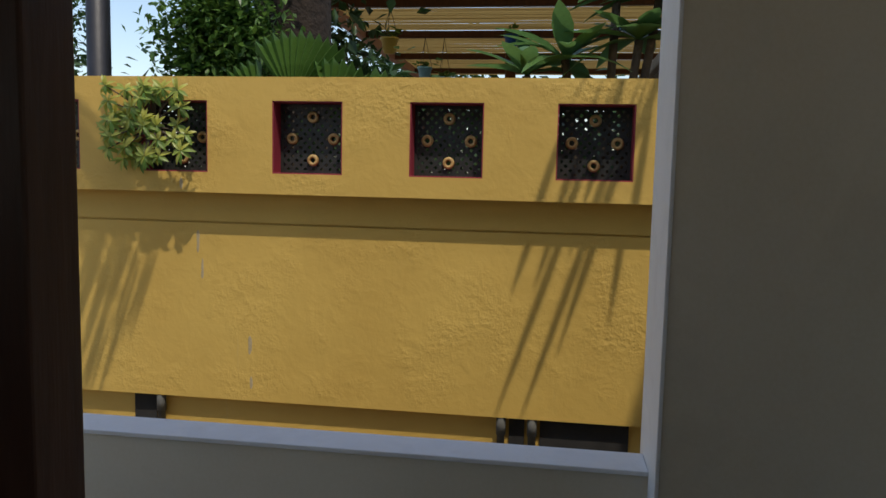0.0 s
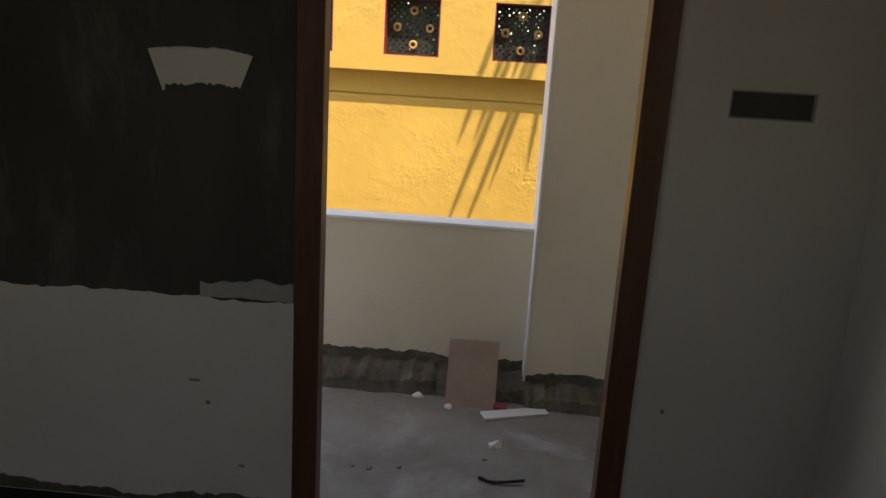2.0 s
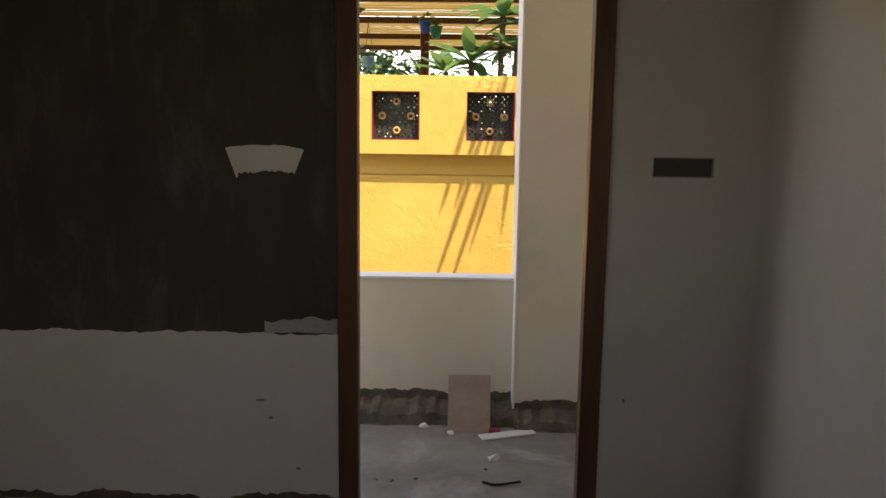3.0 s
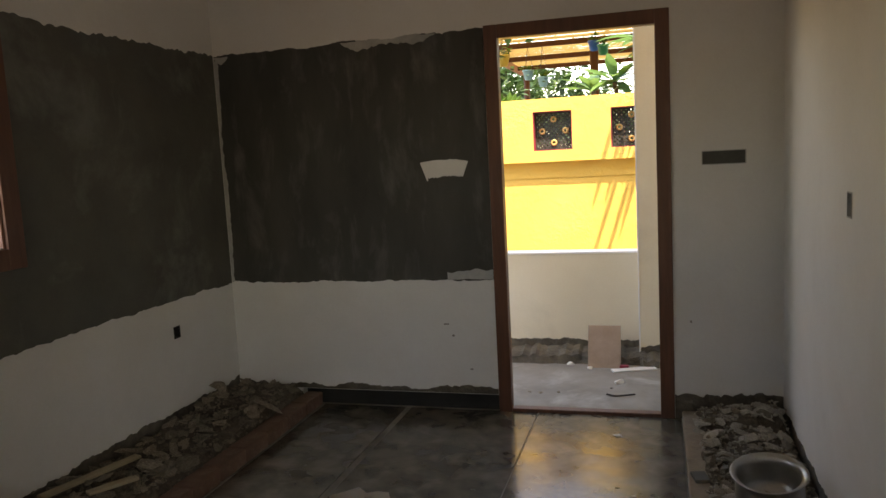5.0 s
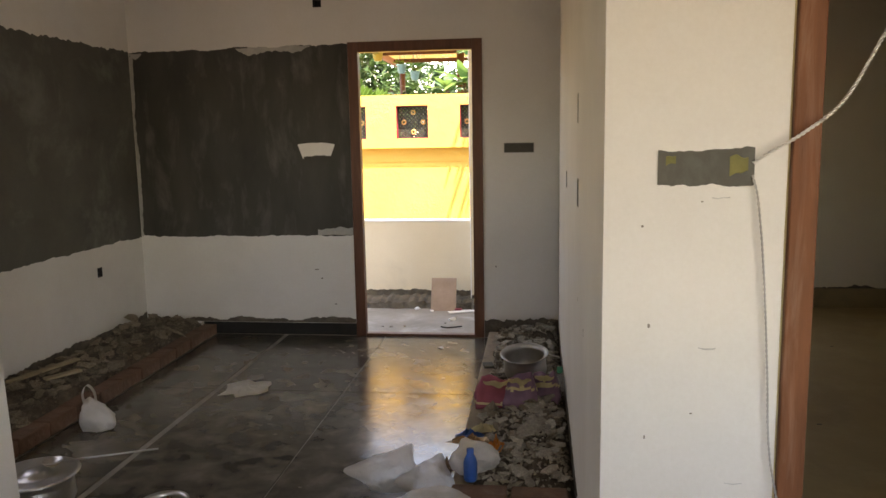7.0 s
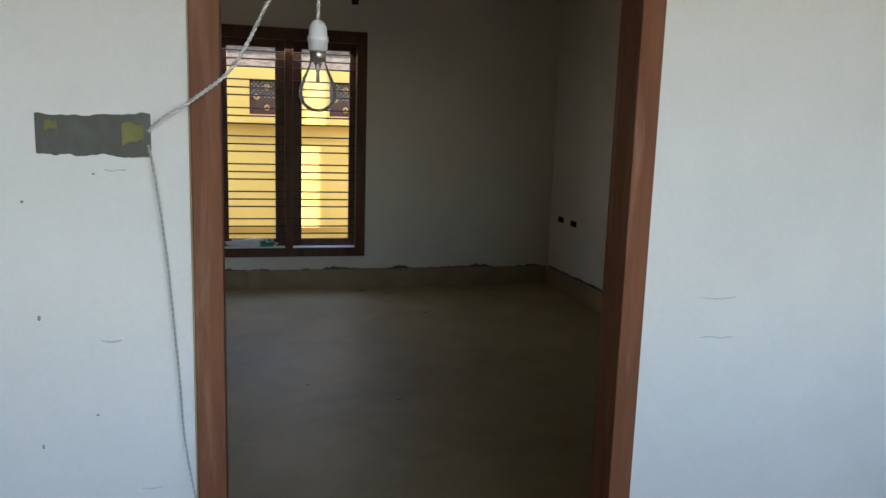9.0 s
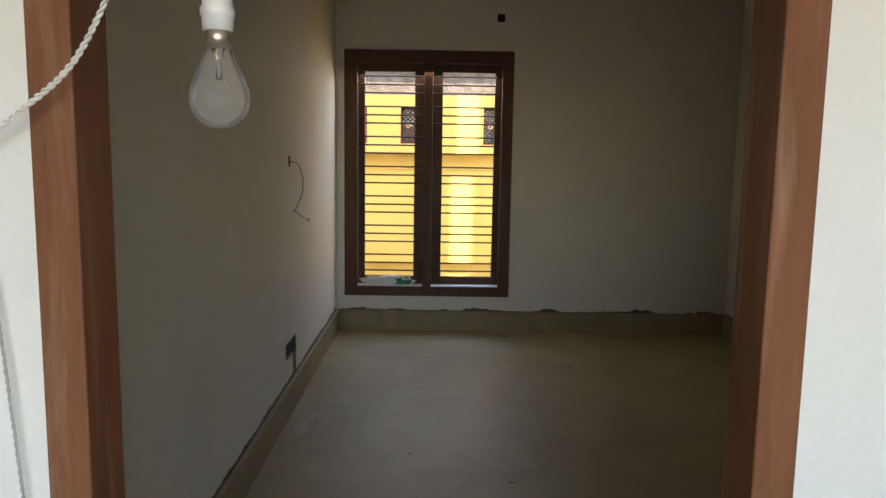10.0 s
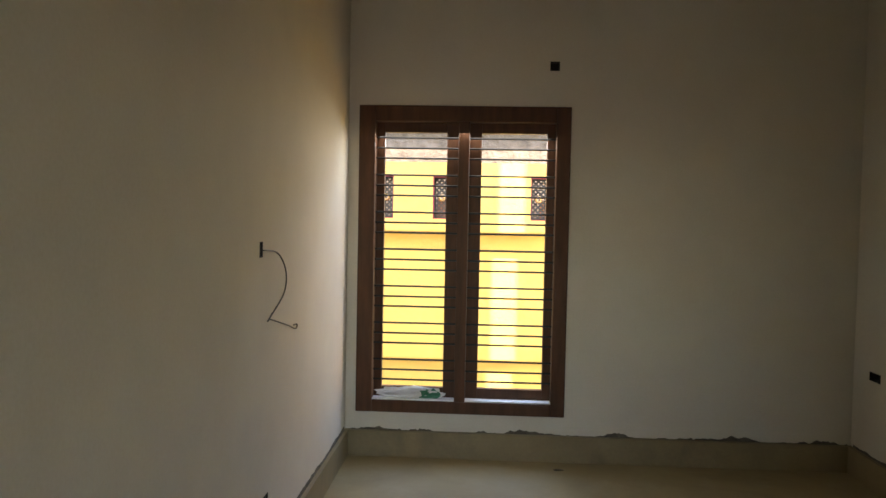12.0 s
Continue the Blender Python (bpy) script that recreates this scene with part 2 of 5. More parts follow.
def leaf_mat(name, c1, c2, through_amount=0.35, rough=0.4):
    m, nt, bs = mat(name)
    geo = nt.nodes.new("ShaderNodeNewGeometry")
    col = ramp(nt, geo.outputs["Random Per Island"], [(0.0, c1), (1.0, c2)])
    grain = noise_tex(nt, coords(nt), 40, 3)
    col = mix(nt, 0.25, col, ramp(nt, grain, [(0.3, (0.3,) * 3), (0.7, (0.7,) * 3)]), "OVERLAY")
    nt.links.new(col, bs.inputs["Base Color"])
    bs.inputs["Roughness"].default_value = rough
    tr = nt.nodes.new("ShaderNodeBsdfTranslucent")
    nt.links.new(col, tr.inputs["Color"])
    mx = nt.nodes.new("ShaderNodeMixShader")
    mx.inputs[0].default_value = through_amount
    nt.links.new(bs.outputs[0], mx.inputs[1])
    nt.links.new(tr.outputs[0], mx.inputs[2])
    nt.links.new(mx.outputs[0], nt.nodes["Material Output"].inputs["Surface"])
    return m


def film_mat(name, colour, through_amount=0.4, rough=0.35, alpha=1.0):
    m, nt, bs = mat(name)
    vec = coords(nt)
    col = ramp(nt, noise_tex(nt, vec, 12, 4), [(0.3, tuple(c * 0.85 for c in colour)), (0.7, colour)])
    nt.links.new(col, bs.inputs["Base Color"])
    bs.inputs["Roughness"].default_value = rough
    bump(nt, bs, noise_tex(nt, vec, 16, 2, 0.4, 1.0), 0.22, 0.004)
    tr = nt.nodes.new("ShaderNodeBsdfTranslucent")
    nt.links.new(col, tr.inputs["Color"])
    mx = nt.nodes.new("ShaderNodeMixShader")
    mx.inputs[0].default_value = through_amount
    nt.links.new(bs.outputs[0], mx.inputs[1])
    nt.links.new(tr.outputs[0], mx.inputs[2])
    clear = nt.nodes.new("ShaderNodeBsdfTransparent")
    m2 = nt.nodes.new("ShaderNodeMixShader")
    m2.inputs[0].default_value = alpha
    nt.links.new(clear.outputs[0], m2.inputs[1])
    nt.links.new(mx.outputs[0], m2.inputs[2])
    nt.links.new(m2.outputs[0], nt.nodes["Material Output"].inputs["Surface"])
    return m


def bulb_glass(name):
    """Thin clear glass: see-through, a gloss on its rim and a little dust."""
    m, nt, bs = mat(name)
    bs.inputs["Base Color"].default_value = (0.75, 0.74, 0.70, 1)
    bs.inputs["Roughness"].default_value = 0.5
    clear = nt.nodes.new("ShaderNodeBsdfTransparent")
    gl = nt.nodes.new("ShaderNodeBsdfGlossy")
    gl.inputs["Roughness"].default_value = 0.06
    fr = nt.nodes.new("ShaderNodeFresnel")
    fr.inputs["IOR"].default_value = 1.22
    m1 = nt.nodes.new("ShaderNodeMixShader")
    nt.links.new(fr.outputs[0], m1.inputs[0])
    nt.links.new(clear.outputs[0], m1.inputs[1])
    nt.links.new(gl.outputs[0], m1.inputs[2])
    m2 = nt.nodes.new("ShaderNodeMixShader")
    m2.inputs[0].default_value = 0.11
    nt.links.new(m1.outputs[0], m2.inputs[1])
    nt.links.new(bs.outputs[0], m2.inputs[2])
    nt.links.new(m2.outputs[0], nt.nodes["Material Output"].inputs["Surface"])
    return m


def glass_mat(name):
    m, nt, bs = mat(name)
    bs.inputs["Transmission Weight"].default_value = 1.0
    bs.inputs["Roughness"].default_value = 0.02
    bs.inputs["IOR"].default_value = 1.45
    bs.inputs["Base Color"].default_value = (0.96, 0.97, 0.96, 1)
    return m


YELLOW = yellow_paint()
FLOOR = polished_floor()
BEDFLOOR = bedroom_floor()
GLASS = glass_mat("bulb_glass")
POLY = film_mat("white_polythene", (0.82, 0.80, 0.77), 0.35)
CHIP = surface("pale_chip", (0.22, 0.195, 0.155), (0.40, 0.36, 0.30), 7, 0.95, 50, 0.5, 0.005, vary=0.4)
MORTAR = surface("pink_mortar", (0.19, 0.145, 0.105), (0.30, 0.24, 0.18), 8, 0.95, 60, 0.5, 0.006, stain=(0.33, 0.27, 0.18), stain_scale=5, stain_amount=0.7)
JOINT = surface("dusty_joint", (0.15, 0.14, 0.12), (0.27, 0.25, 0.22), 9, 0.8)
SCUFF = surface("grey_scuff", (0.46, 0.45, 0.43), (0.56, 0.55, 0.53), 30, 0.8)
BULBGLASS = bulb_glass("thin_bulb_glass")
# bark darkened to hold the shade that the thin crown does not cast
SHADEBARK = surface("shade_toned_bark", (0.016, 0.010, 0.006), (0.036, 0.023, 0.014), 9, 0.95, 50, 0.6, 0.01)
OLDPLANK = surface("old_plank", (0.27, 0.22, 0.14), (0.38, 0.31, 0.20), 6, 0.8)
OCHRESCUFF = surface("tan_scuff", (0.36, 0.29, 0.17), (0.46, 0.37, 0.22), 30, 0.85)
MILKPOLY = film_mat("milky_polythene", (0.74, 0.72, 0.68), 0.4, 0.3, 0.58)
CLEARPOLY = film_mat("clear_polythene", (0.84, 0.84, 0.82), 0.5, 0.18, 0.3)
MAT = leaf_mat("bamboo_mat", (0.29, 0.20, 0.065), (0.44, 0.32, 0.12), 0.42, 0.8)
MOSS = surface("yellow_putty", (0.16, 0.15, 0.05), (0.24, 0.22, 0.08), 20, 0.8)
LEAF = leaf_mat("bush_leaf", (0.04, 0.11, 0.022), (0.13, 0.24, 0.045), 0.4)
# darker copy of the bush green, with the garden's shade in its colour
LEAFSHADE = leaf_mat("shade_toned_leaf", (0.018, 0.05, 0.014), (0.05, 0.105, 0.028), 0.3)
LEAFBIG = leaf_mat("broad_leaf", (0.07, 0.16, 0.05), (0.17, 0.32, 0.10), 0.4)
LEAFVAR = leaf_mat("variegated_leaf", (0.09, 0.25, 0.05), (0.52, 0.52, 0.10), 0.4)
LEAFFAN = leaf_mat("fan_leaf", (0.07, 0.16, 0.03), (0.13, 0.24, 0.05), 0.45)
PALM = leaf_mat("palm_leaf", (0.035, 0.075, 0.015), (0.06, 0.11, 0.025), 0.3)


# ---- mesh helpers ----
def box(bm, x0, x1, y0, y1, z0, z1):
    v = [bm.verts.new((x, y, z)) for x in (x0, x1) for y in (y0, y1) for z in (z0, z1)]
    for f in ((0, 1, 3, 2), (4, 6, 7, 5), (0, 4, 5, 1), (2, 3, 7, 6), (0, 2, 6, 4), (1, 5, 7, 3)):
        bm.faces.new([v[i] for i in f])


def boxes(*dims):
    bm = bmesh.new()
    for d in dims:
        box(bm, *d)
    return bm


def bevelled(*dims, r=0.004):
    bm = boxes(*dims)
    bmesh.ops.bevel(bm, geom=bm.edges[:], offset=r, segments=2, affect="EDGES", profile=0.5)
    return bm


def mesh_of(name, bm, material, smooth=False):
    me = bpy.data.meshes.new(name)
    bmesh.ops.recalc_face_normals(bm, faces=bm.faces[:])
    bm.to_mesh(me)
    bm.free()
    me.materials.append(material)
    if smooth:
        me.polygons.foreach_set("use_smooth", [True] * len(me.polygons))
    return me


def part(name, bm, material, parent=None, label="", smooth=False):
    ob = new(name, mesh_of(name, bm, material, smooth))
    ob.parent = parent
    return tagged(ob, label)


def piece(name, me, parent, m):
    ob = new(name, me)
    ob.parent = parent
    ob.matrix_basis = m
    return ob


def structure(name, bm, material, label, category, smooth=False):
    return tagged(part(name, bm, material, smooth=smooth), label, category, kind="structure")


def thing(name, x, y, z, label, category, group="", rz=0.0):
    ob = new(name)
    ob.empty_display_size = 0.1
    ob.matrix_basis = pose(x, y, z, 0, 0, rz)
    return tagged(ob, label, category, group)


def wall_bm(axis, p0, p1, u0, u1, z0, z1, holes=()):
    """A slab with openings (u0, u1, z0, z1) that go through it."""
    us = sorted({u0, u1, *(min(max(h[i], u0), u1) for h in holes for i in (0, 1))})
    zs = sorted({z0, z1, *(min(max(h[i], z0), z1) for h in holes for i in (2, 3))})
    bm = bmesh.new()
    for a, b in zip(us, us[1:]):
        run = None
        for c, d in zip(zs, zs[1:]):
            mu, mz = (a + b) / 2, (c + d) / 2
            solid = not any(h[0] < mu < h[1] and h[2] < mz < h[3] for h in holes)
            if solid:
                run = (run[0], d) if run else (c, d)
            if run and (not solid or d == zs[-1]):
                if axis == "x":
                    box(bm, p0, p1, a, b, *run)
                else:
                    box(bm, a, b, p0, p1, *run)
                run = None
    return bm


def lathe(bm, profile, seg=28, cx=0, cy=0, cz=0):
    rings = []
    for r, z in profile:
        if r < 1e-5:
            rings.append([bm.verts.new((cx, cy, cz + z))])
        else:
            rings.append([bm.verts.new((cx + r * math.cos(2 * math.pi * i / seg), cy + r * math.sin(2 * math.pi * i / seg), cz + z)) for i in range(seg)])
    for a, b in zip(rings, rings[1:]):
        for i in range(seg):
            j = (i + 1) % seg
            q = [a[i % len(a)], a[j % len(a)], b[j % len(b)], b[i % len(b)]]
            q = list(dict.fromkeys(q))
            if len(q) > 2:
                bm.faces.new(q)
    return bm


def tube(bm, pts, r, seg=8):
    pts = [Vector(p) for p in pts]
    rings = []
    for i, p in enumerate(pts):
        d = (pts[min(i + 1, len(pts) - 1)] - pts[max(i - 1, 0)]).normalized()
        a = d.orthogonal().normalized() if not rings else (prev - d * prev.dot(d)).normalized()
        prev = a
        b = d.cross(a)
        rr = r[i] if isinstance(r, (list, tuple)) else r
        rings.append([bm.verts.new(p + (a * math.cos(t) + b * math.sin(t)) * rr) for t in (2 * math.pi * k / seg for k in range(seg))])
    for a, b in zip(rings, rings[1:]):
        for k in range(seg):
            bm.faces.new((a[k], a[(k + 1) % seg], b[(k + 1) % seg], b[k]))
    bm.faces.new(rings[0][::-1])
    bm.faces.new(rings[-1])
    return bm


def smooth_line(pts, n=8):
    """Catmull-Rom through a few points."""
    p = [Vector(q) for q in pts]
    p = [p[0] * 2 - p[1], *p, p[-1] * 2 - p[-2]]
    out = []
    for i in range(1, len(p) - 2):
        for k in range(n):
            t = k / n
            a, b, c, d = p[i - 1:i + 3]
            out.append(0.5 * ((2 * b) + (c - a) * t + (2 * a - 5 * b + 4 * c - d) * t * t + (3 * b - a - 3 * c + d) * t ** 3))
    return out + [p[-2]]


def twisted(bm, pts, r=0.0022, turn=0.022):
    """Two strands wound round each other along a line."""
    line = smooth_line(pts, 40)
    for phase in (0, math.pi):
        run, out = 0.0, []
        for i, p in enumerate(line):
            d = (line[min(i + 1, len(line) - 1)] - line[max(i - 1, 0)]).normalized()
            a = d.cross(Vector((0, 1, 0))).normalized()
            b = d.cross(a)
            run += (p - line[i - 1]).length if i else 0
            w = 2 * math.pi * run / turn + phase
            out.append(p + (a * math.cos(w) + b * math.sin(w)) * r)
        tube(bm, out, r, 5)
    return bm


def ragged(axis, p, side, u0, u1, v0, v1, rough_lo, rough_hi, seed, step=0.014, thick=0.003, vertical=False, taper=0.0):
    """A thin coat on a wall with torn edges: columns of varying reach, thick metres proud on the given side."""
    bm = bmesh.new()
    n = max(2, int((u1 - u0) / step))

    def at(u, v, d):
        a, b = (v, u) if vertical else (u, v)
        return (p + side * d, a, b) if axis == "x" else (a, p + side * d, b)

    def edge(u, amp, s):
        return amp * (noise.noise((u * 6, s, 0.3)) * 1.1 + noise.noise((u * 26, s, 2.3)) * 0.6 + noise.noise((u * 80, s, 5.1)) * 0.35)
    cols = []
    for i in range(n + 1):
        u = u0 + (u1 - u0) * i / n
        lo, hi = v0 + edge(u, rough_lo, seed), v1 + edge(u, rough_hi, seed + 7.7)
        if taper:
            k = min(1.0, (min(u - u0, u1 - u) + 0.002) / taper)
            mid = v1 if rough_hi < rough_lo else (lo + hi) / 2
            lo, hi = mid + (lo - mid) * k ** 0.6, mid + (hi - mid) * k ** 0.6
        hi = max(hi, lo + 0.0025)
        cols.append([bm.verts.new(at(u, v, d)) for v, d in ((lo, 0), (lo + 0.002, thick), (hi - 0.002, thick), (hi, 0))])
    for a, b in zip(cols, cols[1:]):
        for k in range(3):
            bm.faces.new((a[k], b[k], b[k + 1], a[k + 1]))
    return bm


def chunk(rng, sx, sy, sz):
    bm = bmesh.new()
    for _ in range(11):
        v = Vector([rng.uniform(-1, 1) for _ in range(3)])
        v = v.normalized() * rng.uniform(0.75, 1)
        bm.verts.new((v.x * sx, v.y * sy, v.z * sz))
    r = bmesh.ops.convex_hull(bm, input=bm.verts[:])
    bmesh.ops.delete(bm, geom=[g for g in r["geom_interior"] if isinstance(g, bmesh.types.BMVert)], context="VERTS")
    return bm


def blob(sx, sy, sz, seed, amp=0.25, freq=3.0, sub=4, flat=True):
    """A crumpled soft body that sits on z = 0."""
    bm = bmesh.new()
    bmesh.ops.create_icosphere(bm, subdivisions=sub, radius=1)
    for v in bm.verts:
        d = 1 + amp * noise.noise(v.co * freq + Vector((seed, 0, 0))) + amp * 0.5 * noise.noise(v.co * freq * 2.7 + Vector((seed, 3, 0)))
        c = v.co * d
        v.co = (c.x * sx, c.y * sy, max(0, c.z + (0.72 if flat else 1)) * sz / 1.7)
    return bm


# ---- the large structure ----
TOP = 3.0
hall_window = (-2.2, -0.99, 1.07, 2.11)
boxes_left = [(-0.105, -0.055, 2.015, 2.07), (-0.06, -0.005, 0.535, 0.60)]
boxes_right = [(-0.82, -0.755, 1.165, 1.25), (-1.93, -1.865, 1.165, 1.27), (-1.895, -1.855, 1.475, 1.585)]
slot_front = (0.548, 0.757, 1.319, 1.389)
box_front = (-0.775, -0.715, 2.345, 2.40)
slot_hall = (1.055, 1.254, 1.32, 1.389)

structure("wall_front", wall_bm("y", 0.55, 0.70, -2.30, 0.93, 0.0, TOP,
          [(-0.537, 0.402, -0.1, 2.1), slot_front, box_front, (-1.74, -0.537, -0.1, 0.092)]), WHITE,
          "white puttied hall wall with a half of bare cement beside the open doorway", "wall")
# back of the recess, its shade given by the near-black colour
structure("wall_front_base", boxes((-1.74, -0.537, 0.605, 0.69, -0.05, 0.092)), GAPSHADE,
          "back of the chased gap at the wall's foot, coloured near-black as its shade", "wall")
structure("wall_left", wall_bm("x", -2.30, -2.162, -2.6, 0.55, 0.0, TOP, [hall_window, *boxes_left]), WHITE,
          "white puttied hall wall with a wide coat of bare cement", "wall")
bm = boxes((-1.1, -0.955, -6.2, -2.60, 0, TOP))
for v in bm.verts:
    if v.co.x > -1 and v.co.y > -3:
        v.co.x -= 0.03 * (v.co.z - 1.1)
structure("wall_wing", bm, WHITE, "plain white wing wall ending in a square corner", "wall")
structure("wall_wing_return", boxes((-2.3, -1.1, -2.75, -2.60, 0, TOP)), WHITE, "plain white return wall closing the hall", "wall")
structure("wall_partition", wall_bm("x", 0.93, 1.06, -2.90, 1.877, 0.0, TOP, [(a, b, c, d) for a, b, c, d in boxes_right]), WHITE,
          "white puttied partition between hall and bedroom", "wall")
structure("wall_bedroom_door", wall_bm("y", -3.018, -2.90, 0.93, 4.25, 0.0, TOP, [(1.335, 2.37, -0.1, 2.1), slot_hall]), WHITE,
          "white puttied wall with the bedroom doorway", "wall")
bed_win = (1.132, 2.419, 0.234, 2.122)
structure("wall_bedroom_window", wall_bm("y", 1.877, 2.02, 0.93, 4.25, 0.0, TOP, [bed_win, (2.285, 2.342, 2.34, 2.396)]), BEDWALL,
          "cream bedroom wall with the tall barred window", "wall")
structure("wall_bedroom_right", wall_bm("x", 4.14, 4.25, -2.90, 1.877, 0.0, TOP,
          [(1.565, 1.685, 0.557, 0.607), (1.29, 1.41, 0.555, 0.605), (0.53, 0.58, 2.32, 2.37)]), BEDWALL,
          "cream bedroom wall with two socket boxes", "wall")
structure("wall_bedroom_left_face", wall_bm("x", 1.06, 1.066, -2.90, 1.877, 0.0, TOP,
          [(0.022, 0.058, 1.28, 1.34), (-0.10, 0.16, 0.258, 0.338)]), BEDWALL,
          "cream skim coat on the bedroom side of the partition", "wall")
# the opening is assumed, placed to steer the fill light
structure("wall_rear", wall_bm("y", -6.35, -6.2, -1.1, 4.25, 0.0, TOP, [(0.9, 3.3, 1.0, 2.2)]), WHITE, "unseen white rear wall with an opening added for light", "wall")
structure("wall_far_right", boxes((4.14, 4.25, -6.2, -3.018, 0, TOP)), WHITE, "plain white side wall", "wall")
structure("ceiling", boxes((-2.3, 4.25, -6.35, 0.70, TOP, TOP + 0.15), (0.93, 4.25, 0.70, 2.02, TOP, TOP + 0.15)), CEIL,
          "plain white slab ceiling", "ceiling")
structure("balcony_ceiling", boxes((-3.1, 0.93, 0.70, 1.76, 2.78, 2.93)), CEIL, "plain slab over the balcony", "ceiling")
# unseen blockers, added to shade the ochre wall except for a sunlit sliver
structure("unseen_shade_block", boxes((1.80, 2.98, -2.5, 1.95, TOP + 0.15, 6.9)), PARAPET, "unseen block added above the bedroom to shade the ochre wall", "wall")
structure("unseen_shade_wall", boxes((3.26, 4.25, 1.83, 1.95, TOP + 0.15, 6.9)), PARAPET, "unseen wall added above the bedroom to shade the ochre wall", "wall")
# unseen slab, added to stop sun entering through the rear opening
structure("sun_blocker_rear", boxes((0.6, 3.6, -7.1, -6.35, 2.26, 2.36)), CONCRETE, "unseen slab added to keep sun out of the rear opening", "sunshade")
structure("ground", boxes((-400, 400, -400, 400, -0.75, -0.55)), GROUND, "bare dusty ground of the lane", "ground")
structure("plinth", boxes((-2.3, 1.06, -6.35, 0.70, -0.55, -0.012), (1.06, 4.25, -6.35, -3.03, -0.55, -0.012), (1.06, 4.25, -3.03, 0.70, -0.55, -0.075), (0.93, 4.25, 0.70, 2.02, -0.55, -0.075), (-3.1, 0.93, 0.70, 2.02, -0.55, -0.11), (-3.1, 0.93, 2.02, 2.2, -0.55, -0.09)), CONCRETE, "raised concrete plinth of the house", "ground")

BZ = -0.042  # the bedroom floor lies one step of mortar below the hall
structure("floor_bedroom", boxes((1.06, 4.14, -2.90, 1.877, -0.075, BZ)), BEDFLOOR, "dusty olive-cream bedroom floor", "floor")
structure("floor_threshold", boxes((1.335, 2.37, -3.018, -2.90, -0.075, BZ + 0.001)), BEDFLOOR, "dusty floor strip in the bedroom doorway", "floor")
structure("floor_balcony", boxes((-3.1, 0.93, 0.70, 2.0, -0.11, -0.082)), CONCRETE, "rough grey concrete balcony floor with white splashes", "floor")

# skirting in the bedroom, proud of the wall, with a broken dark edge on top
skirt = boxes((1.066, 4.14, 1.849, 1.877, BZ, 0.118), (1.066, 1.09, -2.90, 1.849, BZ, 0.115), (4.113, 4.14, -2.90, 1.849, BZ, 0.118))
structure("baseboard_bedroom", skirt, SKIRT, "dusty stone skirting along the bedroom walls", "baseboard")
bm = ragged("y", 1.877, -1, 1.07, 4.12, 0.116, 0.126, 0.0, 0.024, 3.1)
structure("trim_broken_plaster", bm, RAWBASE, "torn dark plaster edge above the bedroom skirting", "trim")
bm = ragged("x", 1.066, 1, -2.9, 1.84, 0.112, 0.134, 0.0, 0.012, 5.1)
structure("trim_broken_plaster_left", bm, RAWBASE, "torn dark plaster edge above the bedroom skirting", "trim")
bm = ragged("x", 4.14, -1, -2.9, 1.84, 0.115, 0.136, 0.0, 0.014, 8.1)
structure("trim_broken_plaster_right", bm, RAWBASE, "torn dark plaster edge above the bedroom skirting", "trim")

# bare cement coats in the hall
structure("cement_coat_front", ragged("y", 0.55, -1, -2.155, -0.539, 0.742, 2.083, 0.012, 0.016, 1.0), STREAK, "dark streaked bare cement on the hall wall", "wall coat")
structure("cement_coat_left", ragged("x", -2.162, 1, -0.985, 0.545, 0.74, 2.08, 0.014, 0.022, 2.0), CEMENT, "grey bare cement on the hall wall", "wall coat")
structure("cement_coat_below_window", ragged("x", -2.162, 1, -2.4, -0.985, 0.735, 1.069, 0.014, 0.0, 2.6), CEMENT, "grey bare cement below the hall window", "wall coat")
structure("cement_smear_top", ragged("y", 0.546, -1, -1.35, -0.80, 2.045, 2.085, 0.03, 0.014, 4.0, taper=0.1), SMEAR, "pale cement smear along the coat's edge", "wall coat")
structure("cement_smear_low", ragged("y", 0.546, -1, -0.80, -0.54, 0.745, 0.795, 0.006, 0.014, 4.9), SMEAR, "pale cement smear along the coat's edge", "wall coat")
structure("cement_smear_corner", ragged("y", 0.5465, -1, 0.74, 2.05, -2.158, -2.135, 0.0, 0.012, 6.0, vertical=True), SMEAR, "pale cement line in the corner of the hall", "wall coat")
structure("cement_smear_corner_top", ragged("y", 0.545, -1, -2.155, -2.06, 2.0, 2.07, 0.03, 0.01, 9.0, taper=0.1), SMEAR, "pale cement smear in the corner of the hall", "wall coat")
# white patch left on the dark coat, wider at its top
bm = ragged("y", 0.5455, -1, -0.925, -0.655, 1.322, 1.414, 0.024, 0.006, 11.0, step=0.005)
for v in bm.verts:
    k = (1.41 - v.co.z) / 0.1
    mid = -0.785
    w = (v.co.x - mid) / 0.135
    v.co.x = mid + (v.co.x - mid) * (1 - 0.26 * k) + 0.006 * noise.noise((v.co.z * 60, 1, 1))
    v.co.z -= 0.022 * max(0, abs(w) - 0.25) ** 1.5
structure("putty_patch", bm, WHITE, "small white putty patch on the dark cement coat", "wall coat")
# torn foot of the walls above the rubble
structure("trim_torn_foot_front", ragged("y", 0.55, -1, -2.15, -0.54, 0.094, 0.125, 0.0, 0.022, 12.0), RAWBASE, "torn grey plaster along the wall's foot", "trim")
structure("trim_torn_foot_right", ragged("y", 0.55, -1, 0.404, 0.928, 0.0, 0.135, 0.0, 0.03, 13.0), RAWBASE, "torn plaster along the wall's foot", "trim")
